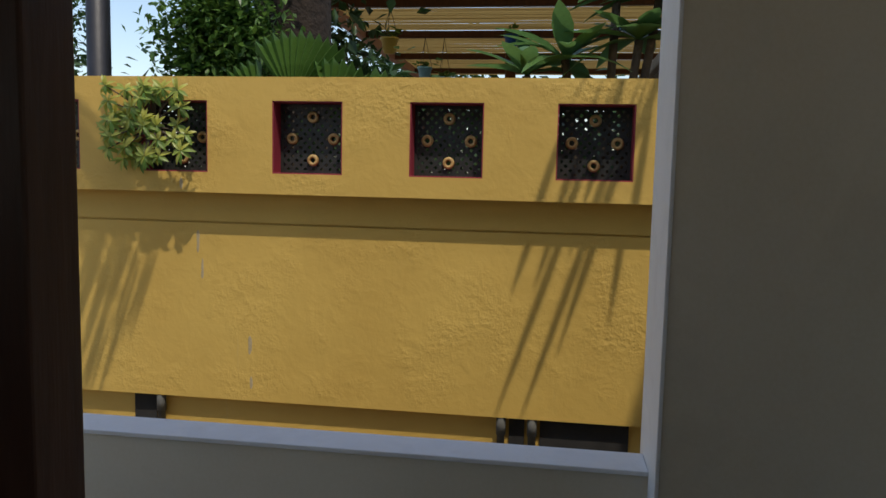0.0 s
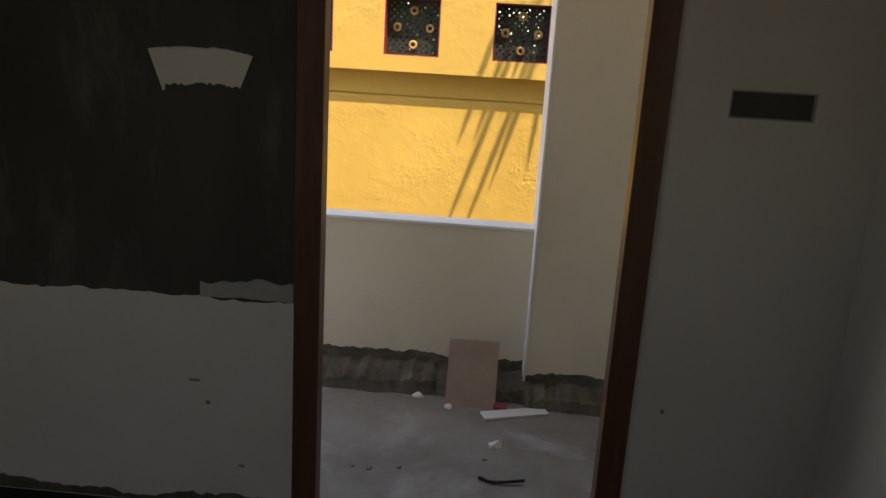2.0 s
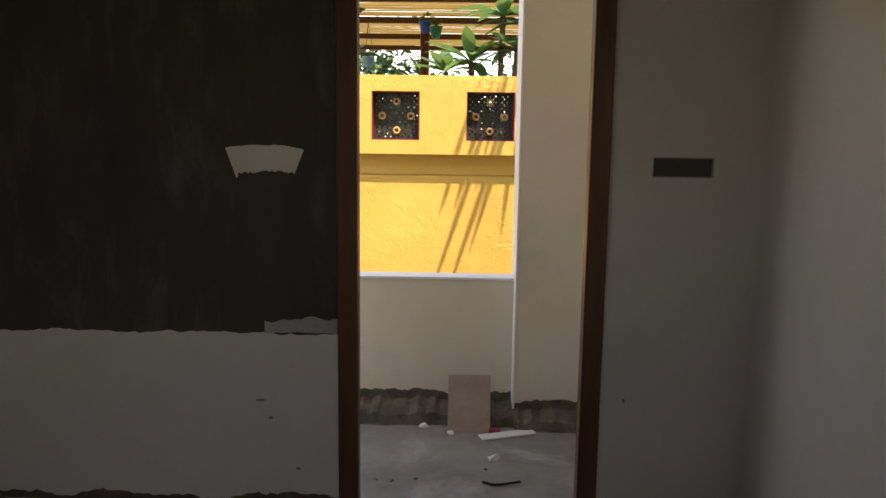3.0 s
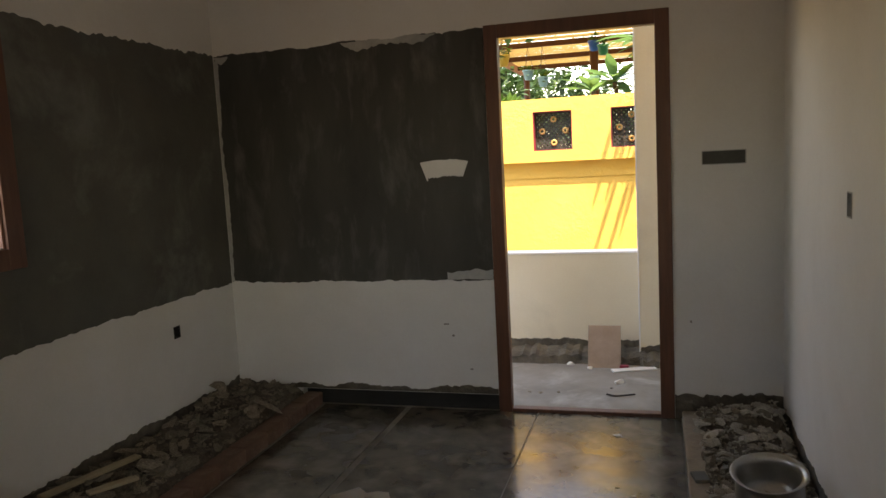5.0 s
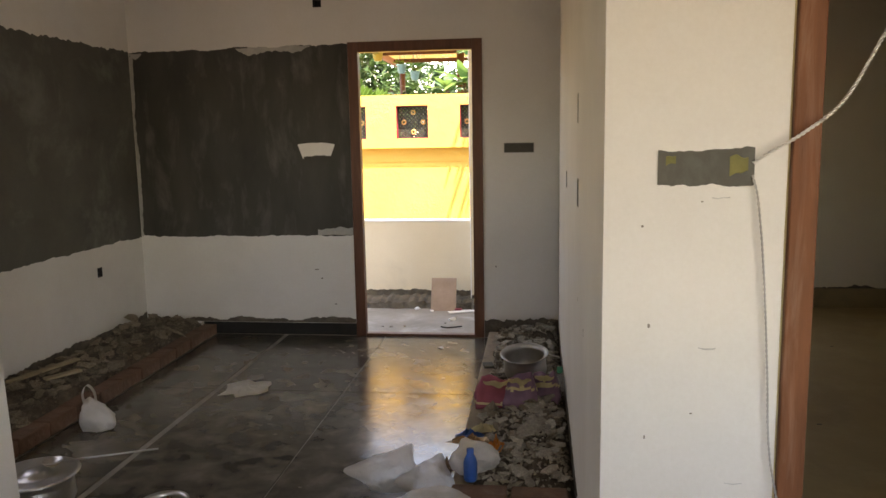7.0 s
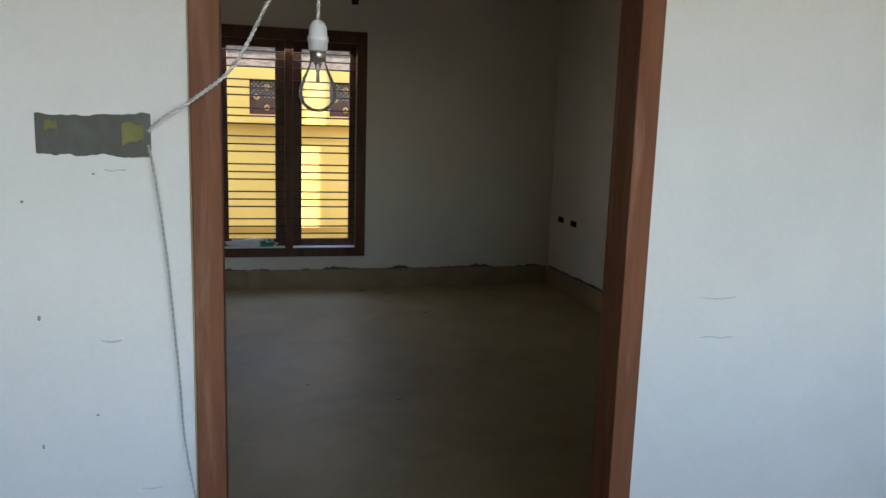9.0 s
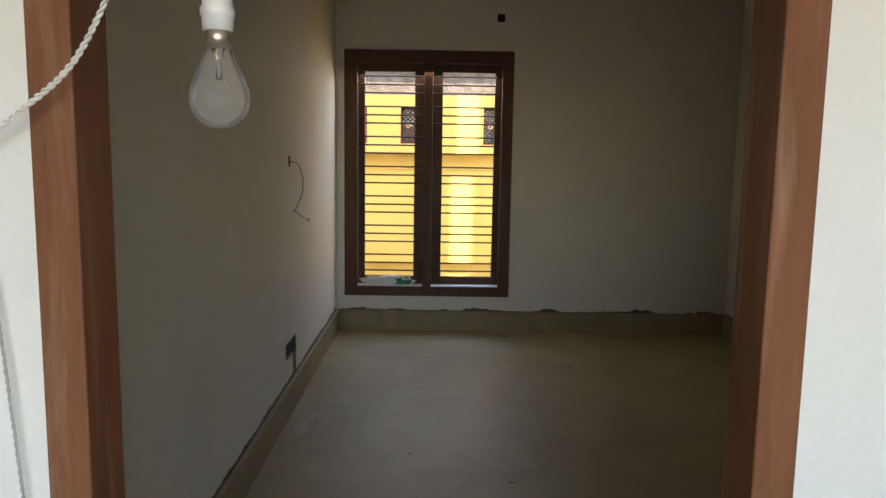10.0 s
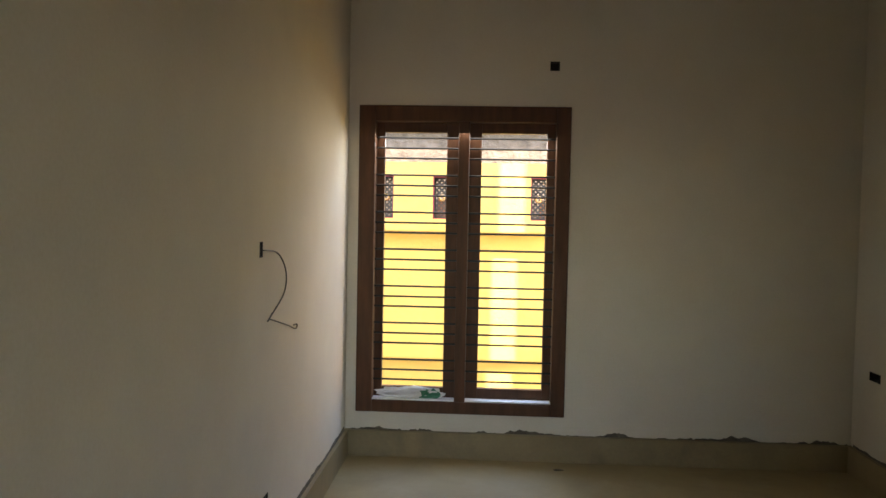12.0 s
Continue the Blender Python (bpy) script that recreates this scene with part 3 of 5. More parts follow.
structure("trim_torn_foot_partition", ragged("x", 0.93, -1, -2.05, 0.55, 0.0, 0.085, 0.0, 0.02, 14.0), RAWBASE, "torn plaster along the partition's foot", "trim")
structure("trim_torn_foot_left", ragged("x", -2.162, 1, -2.4, 0.54, 0.0, 0.15, 0.0, 0.022, 15.0), RAWBASE, "torn plaster along the wall's foot", "trim")


# ---- balcony ----
structure("wall_parapet", boxes((-3.1, 0.189, 2.0, 2.115, -0.09, 0.684)), PARAPET, "cream painted balcony parapet", "wall")
structure("trim_parapet_cap", bevelled((-3.1, 0.188, 1.988, 2.122, 0.684, 0.698), r=0.003), TRIMWHITE, "white painted parapet coping", "trim")
structure("wall_balcony_pier", boxes((0.199, 0.93, 1.88, 2.18, -0.09, 2.78)), PARAPET, "cream painted pier beside the parapet", "wall")
structure("trim_pier_edge", bevelled((0.189, 0.199, 1.877, 2.19, -0.09, 2.78), r=0.002), TRIMWHITE, "white painted side of the pier", "trim")
# unseen end, cut low so that more sky light reaches the pier
structure("wall_balcony_left", boxes((-3.25, -3.1, 0.70, 2.2, -0.09, 0.655)), PARAPET, "unseen cream balcony end, kept low to let sky light in", "wall")
bm = ragged("y", 2.0, -1, -3.1, 0.187, -0.082, 0.055, 0.0, 0.022, 21.0, thick=0.006)
structure("trim_broken_parapet_foot", bm, RAWBASE, "broken dark plaster at the parapet's foot", "trim")
bm = ragged("y", 1.88, -1, 0.2, 0.93, -0.082, 0.045, 0.0, 0.02, 22.0, thick=0.006)
structure("trim_broken_pier_foot", bm, RAWBASE, "broken dark plaster at the pier's foot", "trim")
bm = bmesh.new()
rows = []
for i in range(170):
    x = -3.05 + i * 0.0235
    h = -0.082 + 0.075 + 0.035 * noise.noise((x * 5, 0, 1)) + 0.02 * noise.noise((x * 23, 0, 4))
    d = 1.83 - (0.06 if x > 0.2 else 0) + 0.035 * noise.noise((x * 7, 2, 9))
    rows.append([bm.verts.new(c) for c in ((x, d - 0.015, -0.083), (x, d, h - 0.02), (x, d + 0.05, h), (x, 1.994 if x < 0.2 else 1.874, h + 0.015))])
for a, b in zip(rows, rows[1:]):
    for k in range(3):
        bm.faces.new((a[k], b[k], b[k + 1], a[k + 1]))
structure("broken_kerb", bm, RAWBASE, "broken mortar bed along the parapet's foot", "trim")


# ---- doors and windows ----
def door_frame(name, x0, x1, y0, y1, zt, w, label, sill=False, near_mat=WOOD):
    d = tagged(new(name), label, "door frame", kind="structure")
    part("jamb", bevelled((x0, x0 + w, y0, y1, 0, zt), r=0.003), near_mat, d)
    part("jamb", bevelled((x1 - w, x1, y0, y1, 0, zt), r=0.003), near_mat, d)
    part("head", bevelled((x0 + w, x1 - w, y0, y1, zt - w, zt), r=0.003), near_mat, d)
    if sill:
        part("threshold", bevelled((x0 + w, x1 - w, y0 + 0.01, y1, -0.012, 0.018), r=0.003), near_mat, d)
    return d


door_frame("door_1", -0.537, 0.402, 0.537, 0.602, 2.1, 0.071, "red-brown wooden frame of the open balcony doorway", sill=True, near_mat=WOODHALL)
door_frame("door_2", 1.335, 2.37, -3.036, -2.925, 2.1, 0.059, "red-brown wooden frame of the bedroom doorway, dusty and scratched")

# hall window: frame with a deep pale reveal and horizontal bars
hw = tagged(new("window_1"), "red-brown wooden hall window with horizontal iron bars", "window", kind="structure")
a, b, c, d = hall_window
part("window_frame", bevelled((-2.25, -2.142, b - 0.085, b, c, d), r=0.003), WOODHALL, hw)
part("window_frame", bevelled((-2.25, -2.142, a, a + 0.085, c, d), r=0.003), WOODHALL, hw)
part("window_frame", bevelled((-2.25, -2.142, a + 0.085, b - 0.085, d - 0.085, d), r=0.003), WOODHALL, hw)
part("window_frame", bevelled((-2.25, -2.142, a + 0.085, b - 0.085, c, c + 0.085), r=0.003), WOODHALL, hw)
part("reveal", boxes((-2.246, -2.16, b - 0.095, b - 0.086, c + 0.086, d - 0.086)), WOODRAW, hw, "bare pinkish wooden reveal")
part("window_sill", boxes((-2.246, -2.165, a + 0.086, b - 0.096, c + 0.086, c + 0.092)), TRIMWHITE, hw, "pale dusty sill")
part("shutter_stile", bevelled((-2.30, -2.252, b - 0.15, b - 0.1, c + 0.086, d - 0.086), r=0.003), WOODDARK, hw)
part("shutter_rail", bevelled((-2.30, -2.252, a + 0.1, b - 0.15, c + 0.086, c + 0.135), r=0.003), WOODDARK, hw)
for i in range(9):
    z = 1.235 + i * 0.092 + (0.018 if i % 3 == 1 else 0)
    part("bar", tube(bmesh.new(), [(-2.215, a + 0.05, z), (-2.215, b - 0.05, z)], 0.006, 8), IRON, hw)

# bedroom window: two lights, mullion, bars in threes
bw = tagged(new("window_2"), "tall dark wooden bedroom window with horizontal bars in threes", "window", kind="structure")
x0, x1, z0, z1 = bed_win
Y0, Y1 = 1.857, 1.997
part("window_frame", bevelled((x0, x0 + 0.1, Y0, Y1, z0, z1), r=0.004), WOODDARK, bw)
part("window_frame", bevelled((x1 - 0.085, x1, Y0, Y1, z0, z1), r=0.004), WOODDARK, bw)
part("window_frame", bevelled((x0 + 0.1, x1 - 0.085, Y0, Y1, z1 - 0.095, z1), r=0.004), WOODDARK, bw)
part("window_frame", bevelled((x0 + 0.1, x1 - 0.085, Y0, Y1, z0, z0 + 0.075), r=0.004), WOODDARK, bw)
part("mullion", bevelled((1.742, 1.808, Y0, Y1, z0 + 0.075, z1 - 0.095), r=0.004), WOODDARK, bw)
for u0, u1, w0, w1 in ((x0 + 0.1, 1.742, 0.05, 0.075), (1.808, x1 - 0.085, 0.075, 0.05)):
    part("stile", bevelled((u0, u0 + w0, 1.942, 1.982, z0 + 0.075, z1 - 0.095), r=0.003), WOODDARK, bw)
    part("stile", bevelled((u1 - w1, u1, 1.942, 1.982, z0 + 0.075, z1 - 0.095), r=0.003), WOODDARK, bw)
    part("rail", bevelled((u0 + w0, u1 - w1, 1.942, 1.982, z1 - 0.155, z1 - 0.095), r=0.003), WOODDARK, bw)
    part("rail", bevelled((u0 + w0, u1 - w1, 1.942, 1.982, z0 + 0.075, z0 + 0.145), r=0.003), WOODDARK, bw)
    part("window_sill", boxes((u0, u1, 1.867, 1.939, z0 + 0.0755, z0 + 0.083)), TRIMWHITE, bw, "pale sill strip")
    for g in range(7):
        for k in (0.0, 0.062, 0.126):
            z = 0.428 + g * 0.2295 + k
            part("bar", tube(bmesh.new(), [(u0 - 0.004, 1.917, z), (u1 + 0.004, 1.917, z)], 0.0064, 6), IRON, bw)


def back_box(name, axis, p, side, u0, u1, z0, z1, depth, material, label, parent_mat=None):
    """A sunk box in a wall: a tray with four thin sides."""
    q = thing(name, 0, 0, 0, label, "switch box", "wall boxes")
    back = p - side * depth
    lo, hi = min(back, back - side * 0.004), max(back, back - side * 0.004)
    f0, f1 = min(p + side * 0.002, back), max(p + side * 0.002, back)
    t = 0.004

    def bx(u0_, u1_, a_, b_, zz0, zz1):
        return (a_, b_, u0_, u1_, zz0, zz1) if axis == "x" else (u0_, u1_, a_, b_, zz0, zz1)
    part("back", boxes(bx(u0, u1, lo, hi, z0, z1)), material, q)
    part("rim", boxes(bx(u0, u0 + t, f0, f1, z0, z1), bx(u1 - t, u1, f0, f1, z0, z1), bx(u0 + t, u1 - t, f0, f1, z0, z0 + t), bx(u0 + t, u1 - t, f0, f1, z1 - t, z1)),
         parent_mat or material, q)
    return q


for u0, u1, v0, v1 in boxes_left:
    back_box("switch_box", "x", -2.162, 1, u0, u1, v0, v1, 0.05, GAPSHADE, "empty dark switch box sunk in the wall")
for u0, u1, v0, v1 in boxes_right:
    back_box("switch_box", "x", 0.93, -1, u0, u1, v0, v1, 0.05, GAPSHADE, "empty dark switch box sunk in the partition", SMEAR)
back_box("switch_box", "y", 0.55, -1, *slot_front, 0.012, CEMENT, "wide switch box filled flush with grey cement", SMEAR)
back_box("switch_box", "y", 0.55, -1, *box_front, 0.05, GAPSHADE, "empty dark switch box above the door")
back_box("switch_box", "y", 1.877, -1, 2.285, 2.342, 2.34, 2.396, 0.05, GAPSHADE, "empty dark switch box above the bedroom window")
for u0, u1, v0, v1 in ((1.565, 1.685, 0.557, 0.607), (1.29, 1.41, 0.555, 0.605), (0.53, 0.58, 2.32, 2.37)):
    back_box("switch_box", "x", 4.14, -1, u0, u1, v0, v1, 0.05, GAPSHADE, "empty dark socket box in the bedroom wall")
back_box("switch_box", "x", 1.066, 1, 0.022, 0.058, 1.28, 1.34, 0.005, GAPSHADE, "narrow dark wire box in the bedroom wall")
back_box("switch_box", "x", 1.066, 1, -0.10, 0.16, 0.258, 0.338, 0.005, GAPSHADE, "low dark socket box in the bedroom wall")
sb = back_box("switch_box", "y", -3.018, -1, *slot_hall, 0.02, CEMENT, "wide switch box half filled with cement, yellow smears", CEMENT)
part("cement_fill", ragged("y", -3.016, -1, 1.049, 1.259, 1.317, 1.393, 0.010, 0.009, 31, step=0.005, thick=0.006), CEMENT, sb)
part("putty_smear", ragged("y", -3.0215, -1, 1.066, 1.088, 1.355, 1.378, 0.014, 0.01, 33, step=0.003, thick=0.002), MOSS, sb, "dull yellow putty smear")
part("putty_smear", ragged("y", -3.0215, -1, 1.205, 1.245, 1.335, 1.378, 0.016, 0.014, 34, step=0.003, thick=0.002), MOSS, sb, "dull yellow putty smear")
for x0_, x1_ in ((1.3305, 1.335), (2.37, 2.3755)):
    structure("trim_paint_line", ragged("y", -3.018, -1, 0.0, 2.1, x0_, x1_, 0.0008, 0.0008, x0_, step=0.03, thick=0.0015, vertical=True), SAND, "thin ochre paint line beside the door frame", "trim")


# ---- the ochre boundary wall across the lane ----
YW, PT0, PT1 = 3.757, 1.43, 1.796
panel_x = [-4.36, -3.645, -2.93, -2.218, -1.505, -0.797, -0.077, 0.757, 1.462, 2.30, 3.02]
panel_w = 0.366
structure("wall_ochre_top", wall_bm("y", YW, YW + 0.2, -7.0, 6.0, 1.325, 1.915,
          [(x, x + panel_w, PT0, PT1) for x in panel_x]), YELLOW, "ochre plastered parapet band with square openings", "wall")
structure("wall_ochre", boxes((-7.0, 6.0, YW + 0.1, YW + 0.2, 1.170, 1.325), (-7.0, 6.0, YW + 0.115, YW + 0.2, 1.160, 1.170), (-7.0, 6.0, YW + 0.095, YW + 0.2, 0.205, 1.160)), YELLOW,
          "ochre painted boundary wall of rough plaster", "wall")
structure("wall_ochre_foot", boxes((-7.0, 6.0, YW + 0.15, YW + 0.2, -0.55, 0.205)), YELLOW, "recessed ochre foot of the boundary wall", "wall")
for x in (-2.19, -0.31, -0.15):
    pt = thing("drain_pipe", x, YW + 0.12, -0.55, "short grey drain pipe at the boundary wall's foot", "pipe", "drain pipes")
    part("pipe", lathe(bmesh.new(), [(0.02, 0), (0.02, 0.66), (0.025, 0.66), (0.025, 0.75), (0.0, 0.75)], 12), CEMENT, pt, smooth=True)
# near-black plates, slightly proud, painted in for the shade under the wall
structure("foot_shade_plates", boxes((-2.36, -2.23, YW + 0.14, YW + 0.15, -0.5, 0.2), (-0.27, -0.19, YW + 0.14, YW + 0.15, -0.5, 0.2), (-0.11, 0.34, YW + 0.14, YW + 0.15, -0.5, 0.2)), GAPSHADE,
          "near-black plates standing for shade at the boundary wall's foot", "wall")
for x, z0_, z1_ in ((-2.0, 1.34, 1.40), (-1.955, 1.0, 1.12), (-1.93, 0.86, 0.97), (-1.665, 0.46, 0.56), (-1.66, 0.27, 0.34)):
    yy_ = YW if z0_ > 1.3 else YW + 0.095
    structure("scuff_mark", ragged("y", yy_, -1, z0_, z1_, x - 0.008, x + 0.008, 0.006, 0.006, x * 3, step=0.008, thick=0.0008, vertical=True, taper=0.02), OCHRESCUFF, "tan vertical scuff on the ochre wall", "wall mark")


def jali_panel(x):
    """Crimson lining, black lattice with a knot pattern and four ochre rings."""
    q = thing("jali_panel", x, YW, PT0, "black lattice panel with four ochre rings in a crimson lining", "grille", "wall grilles")
    w, h = panel_w, PT1 - PT0
    part("lining", boxes((0.0, 0.006, 0.004, 0.196, 0, h), (w - 0.006, w, 0.004, 0.196, 0, h),
         (0.006, w - 0.006, 0.004, 0.196, 0, 0.006), (0.006, w - 0.006, 0.004, 0.196, h - 0.006, h)), REDLINE, q, "crimson painted lining")
    bm = bmesh.new()
    y0, y1, c = 0.11, 0.128, w / 2
    n = 9
    for s in (1, -1):
        for k in range(-n, n + 1):
            o = k * 0.045
            pts = []
            for a in np.linspace(0.008, w - 0.008, 2):
                pts.append((a, s * (a - c) + c + o))
            (ax, az), (bx, bz) = pts
            # trim to the square
            def clip(px, pz):
                if pz < 0.008:
                    px, pz = px + (0.008 - pz) / s, 0.008
                if pz > h - 0.008:
                    px, pz = px + (h - 0.008 - pz) / s, h - 0.008
                return px, pz
            ax, az = clip(ax, az)
            bx, bz = clip(bx, bz)
            if bx - ax < 0.02:
                continue
            t = 0.0085
            dx, dz = -s * t * 0.7, t * 0.7
            v = [bm.verts.new((px + e * dx, y, pz + e * dz)) for y in (y0, y1) for px, pz, e in ((ax, az, 1), (bx, bz, 1), (bx, bz, -1), (ax, az, -1))]
            for f in ((0, 1, 2, 3), (7, 6, 5, 4), (0, 4, 5, 1), (2, 6, 7, 3)):
                bm.faces.new([v[i] for i in f])
    part("lattice", bm, JALI, q)
    fr = boxes((0.007, 0.022, 0.106, 0.132, 0.007, h - 0.007), (w - 0.022, w - 0.007, 0.106, 0.132, 0.007, h - 0.007),
               (0.022, w - 0.022, 0.106, 0.132, 0.007, 0.022), (0.022, w - 0.022, 0.106, 0.132, h - 0.022, h - 0.007))
    part("frame", fr, JALI, q)
    for dx, dz in ((0.11, 0), (-0.11, 0), (0, 0.11), (0, -0.11)):
        bm = bmesh.new()
        lathe(bm, [(0.013, 0), (0.013, 0.012), (0.02, 0.016), (0.029, 0.012), (0.031, 0.0), (0.013, 0)], 16)
        bmesh.ops.rotate(bm, verts=bm.verts[:], matrix=Matrix.Rotation(radians(90), 3, "X"))
        bmesh.ops.translate(bm, verts=bm.verts[:], vec=(c + dx, 0.105, h / 2 + dz))
        part("ring", bm, RING, q, "ochre ring", smooth=True)
    return q


first = jali_panel(panel_x[0])
for x in panel_x[1:]:
    copy_thing(first, pose(x, YW, PT0))


# ---- garden behind the wall ----
def leaf_cloud(name, count, seed, size, shape, material, parent, fold=0.25, droop=0.3):
    """Many small folded leaves, placed by shape(rng) -> point."""
    rng = random.Random(seed)
    verts, faces = [], []
    for _ in range(count):
        p = Vector(shape(rng))
        d = Vector((rng.gauss(0, 1), rng.gauss(0, 1), rng.gauss(-droop, 0.7))).normalized()
        s = d.cross(Vector((rng.gauss(0, .4), rng.gauss(0, .4), 1))).normalized()
        up = s.cross(d)
        L = size * rng.uniform(0.6, 1.3)
        W = L * rng.uniform(0.2, 0.3)
        i = len(verts)
        verts += [p, p + d * L * 0.4 + s * W + up * W * fold, p + d * L, p + d * L * 0.4 - s * W + up * W * fold, p + d * L * 0.45]
        faces += [(i, i + 1, i + 4), (i + 1, i + 2, i + 4), (i, i + 4, i + 3), (i + 4, i + 2, i + 3)]
    me = bpy.data.meshes.new(name)
    me.from_pydata([tuple(v) for v in verts], [], faces)
    me.materials.append(material)
    ob = new(name, me)
    ob.parent = parent
    return ob


def clumps(centres, spread):
    def f(rng):
        c = rng.choice(centres)
        return [c[i] + rng.gauss(0, spread) * (1.0, 0.8, 0.9)[i] for i in range(3)]
    return f


def tree(name, x, y, trunk_r, height, centres, count, size, seed, material, label, lean=0.0, spread=0.28, bark=None):
    t = thing(name, x, y, -0.55, label, "tree")
    rng = random.Random(seed)
    bm = bmesh.new()
    pts = [(lean * k + rng.uniform(-.03, .03), rng.uniform(-.03, .03), height * k) for k in (0, .2, .4, .6, .8, 1)]
    tube(bm, smooth_line(pts, 4), [trunk_r * (1.15 - 0.55 * k / 20) for k in range(21)], 12)
    part("trunk", bm, bark or BARK, t, smooth=True)
    rel = [(c[0] - x, c[1] - y, c[2] + 0.55) for c in centres]
    bm = bmesh.new()
    for c in rel[::2]:
        a = Vector(pts[rng.choice((2, 3, 4))])
        m = a.lerp(Vector(c), 0.5) + Vector((0, 0, 0.1))
        tube(bm, smooth_line([a, m, c], 4), [trunk_r * (0.35 - 0.03 * k) for k in range(9)], 6)
    part("limbs", bm, BARK, t)
    leaf_cloud("crown", count, seed, size, clumps(rel, spread), material, t)
    return t


rng = random.Random(4)
# leafy tree at the corner of the garden
cs = [(rng.uniform(-2.45, -2.15), rng.uniform(4.7, 5.2), rng.uniform(1.6, 3.6)) for _ in range(26)]
tree("tree", -2.3, 5.0, 0.07, 3.4, cs, 15000, 0.065, 11, LEAF, "leafy green tree behind the ochre wall", spread=0.14)
# thick trunk, the crown's shade put into its bark and leaf colour
cs = [(rng.uniform(-2.7, -1.7), rng.uniform(5.2, 6.0), rng.uniform(4.3, 5.3)) for _ in range(14)]
tree("tree", -1.98, 5.5, 0.31, 5.2, cs, 2500, 0.12, 12, LEAFSHADE, "thick tree trunk, bark and leaves coloured as in shade", spread=0.3, bark=SHADEBARK)
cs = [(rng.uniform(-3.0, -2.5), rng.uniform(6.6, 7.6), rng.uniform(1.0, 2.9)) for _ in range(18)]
tree("tree", -2.75, 7.2, 0.12, 3.2, cs, 5000, 0.15, 13, LEAFSHADE, "dark dense tree behind the thick trunk", spread=0.35)
# shrubs right behind the grilles, their shade put into the leaf colour
for x0, n, seed in ((-4.6, 10, 21), (-3.0, 10, 22), (-1.6, 10, 23), (-0.5, 6, 24)):
    cs = [(x0 + rng.uniform(-.7, .7), rng.uniform(4.85, 5.35), rng.uniform(0.9, 1.75)) for _ in range(n)]
    sh = thing("shrub", x0, 5.1, -0.55, "dense shrub behind the ochre wall, leaves coloured as in shade", "shrub", "garden shrubs")
    bm = bmesh.new()
    for c in cs:
        tube(bm, smooth_line([(0, 0, 0), ((c[0] - x0) * .4, 0, 0.7), (c[0] - x0, c[1] - 5.1, c[2] + .55)], 4), 0.012, 5)
    part("stems", bm, BARK, sh)
    leaf_cloud("crown", 2300 if n < 10 else 3600, seed, 0.1, clumps([(c[0] - x0, c[1] - 5.1, c[2] + .55) for c in cs], 0.22), LEAFSHADE, sh)
# far trees closing the garden
for k, (x0, y0, n, hgt) in enumerate(((-15.5, 20, 18, 6), (-5.2, 19, 16, 4.2), (-3.6, 18.5, 16, 3.6), (0.6, 19, 14, 2.7), (4.5, 19, 16, 3.4), (9.5, 19.5, 18, 5))):
    cs = [(x0 + rng.uniform(-2.2, 2.2), y0 + rng.uniform(-1.4, 1.4), rng.uniform(0.2, hgt)) for _ in range(n)]
    tree("tree", x0, y0, 0.14, hgt, cs, 4200, 0.28, 40 + k, LEAFSHADE, "broad tree at the far end of the garden", spread=0.5)


def fan_leaf(name, base, tip_dir, normal, radius, spread, folds, material, parent, depth=0.02):
    """A pleated fan leaf with a toothed rim."""
    t = Vector(tip_dir).normalized()
    nrm = Vector(normal).normalized()
    s = t.cross(nrm).normalized()
    bm = bmesh.new()
    b = Vector(base)
    root = bm.verts.new(b)
    mid, rim = [], []
    for i in range(folds * 2 + 1):
        a = radians(-spread + 2 * spread * i / (folds * 2))
        d = t * math.cos(a) + s * math.sin(a)
        ridge = nrm * (depth if i % 2 else -depth)
        mid.append(bm.verts.new(b + d * radius * 0.5 + ridge * 0.6))
        rim.append(bm.verts.new(b + d * radius * (1.0 if i % 2 else 0.93) + ridge - nrm * radius * 0.12))
    for i in range(folds * 2):
        bm.faces.new((root, mid[i], mid[i + 1]))
        bm.faces.new((mid[i], rim[i], rim[i + 1], mid[i + 1]))
    return part(name, bm, material, parent)


fp = thing("fan_palm", -1.55, 4.25, -0.55, "low fan palm with pleated toothed leaves", "palm")
for bx, bz, dx, dy, dz, r, sp in ((-0.02, 2.38, 0.05, 0.1, 1, 0.38, 40), (0.2, 2.3, 0.45, -0.1, 0.7, 0.30, 55), (-0.2, 2.32, -0.7, 0, 0.6, 0.30, 42), (0.36, 2.28, 0.9, 0.1, 0.45, 0.3, 55)):
    fan_leaf("leaf", (bx, 0, bz), (dx, dy, dz), (0.1, -1, 0.35), r * 1.15, sp, 11, LEAFFAN, fp)
    part("stalk", tube(bmesh.new(), smooth_line([(0, 0.05, 0), (bx * 0.4, 0.05, 1.3), (bx, 0, bz)], 6), 0.012, 6), BARK, fp)


def long_leaf(bm, base, d, up, L, W, bend):
    """A long pointed leaf with a folded midrib, bending down to its tip."""
    d, up = Vector(d).normalized(), Vector(up)
    s = d.cross(up).normalized()
    up = s.cross(d)
    rows = []
    for k, (f, w) in enumerate(((0, .06), (.15, .45), (.35, .9), (.55, 1), (.75, .75), (.9, .35), (1, .0))):
        c = Vector(base) + d * L * f - up * bend * L * f * f
        rows.append((bm.verts.new(c - s * W * w + up * W * 0.25 * w), bm.verts.new(c), bm.verts.new(c + s * W * w + up * W * 0.25 * w)))
    for a, b in zip(rows, rows[1:]):
        bm.faces.new((a[0], a[1], b[1], b[0]))
        bm.faces.new((a[1], a[2], b[2], b[1]))


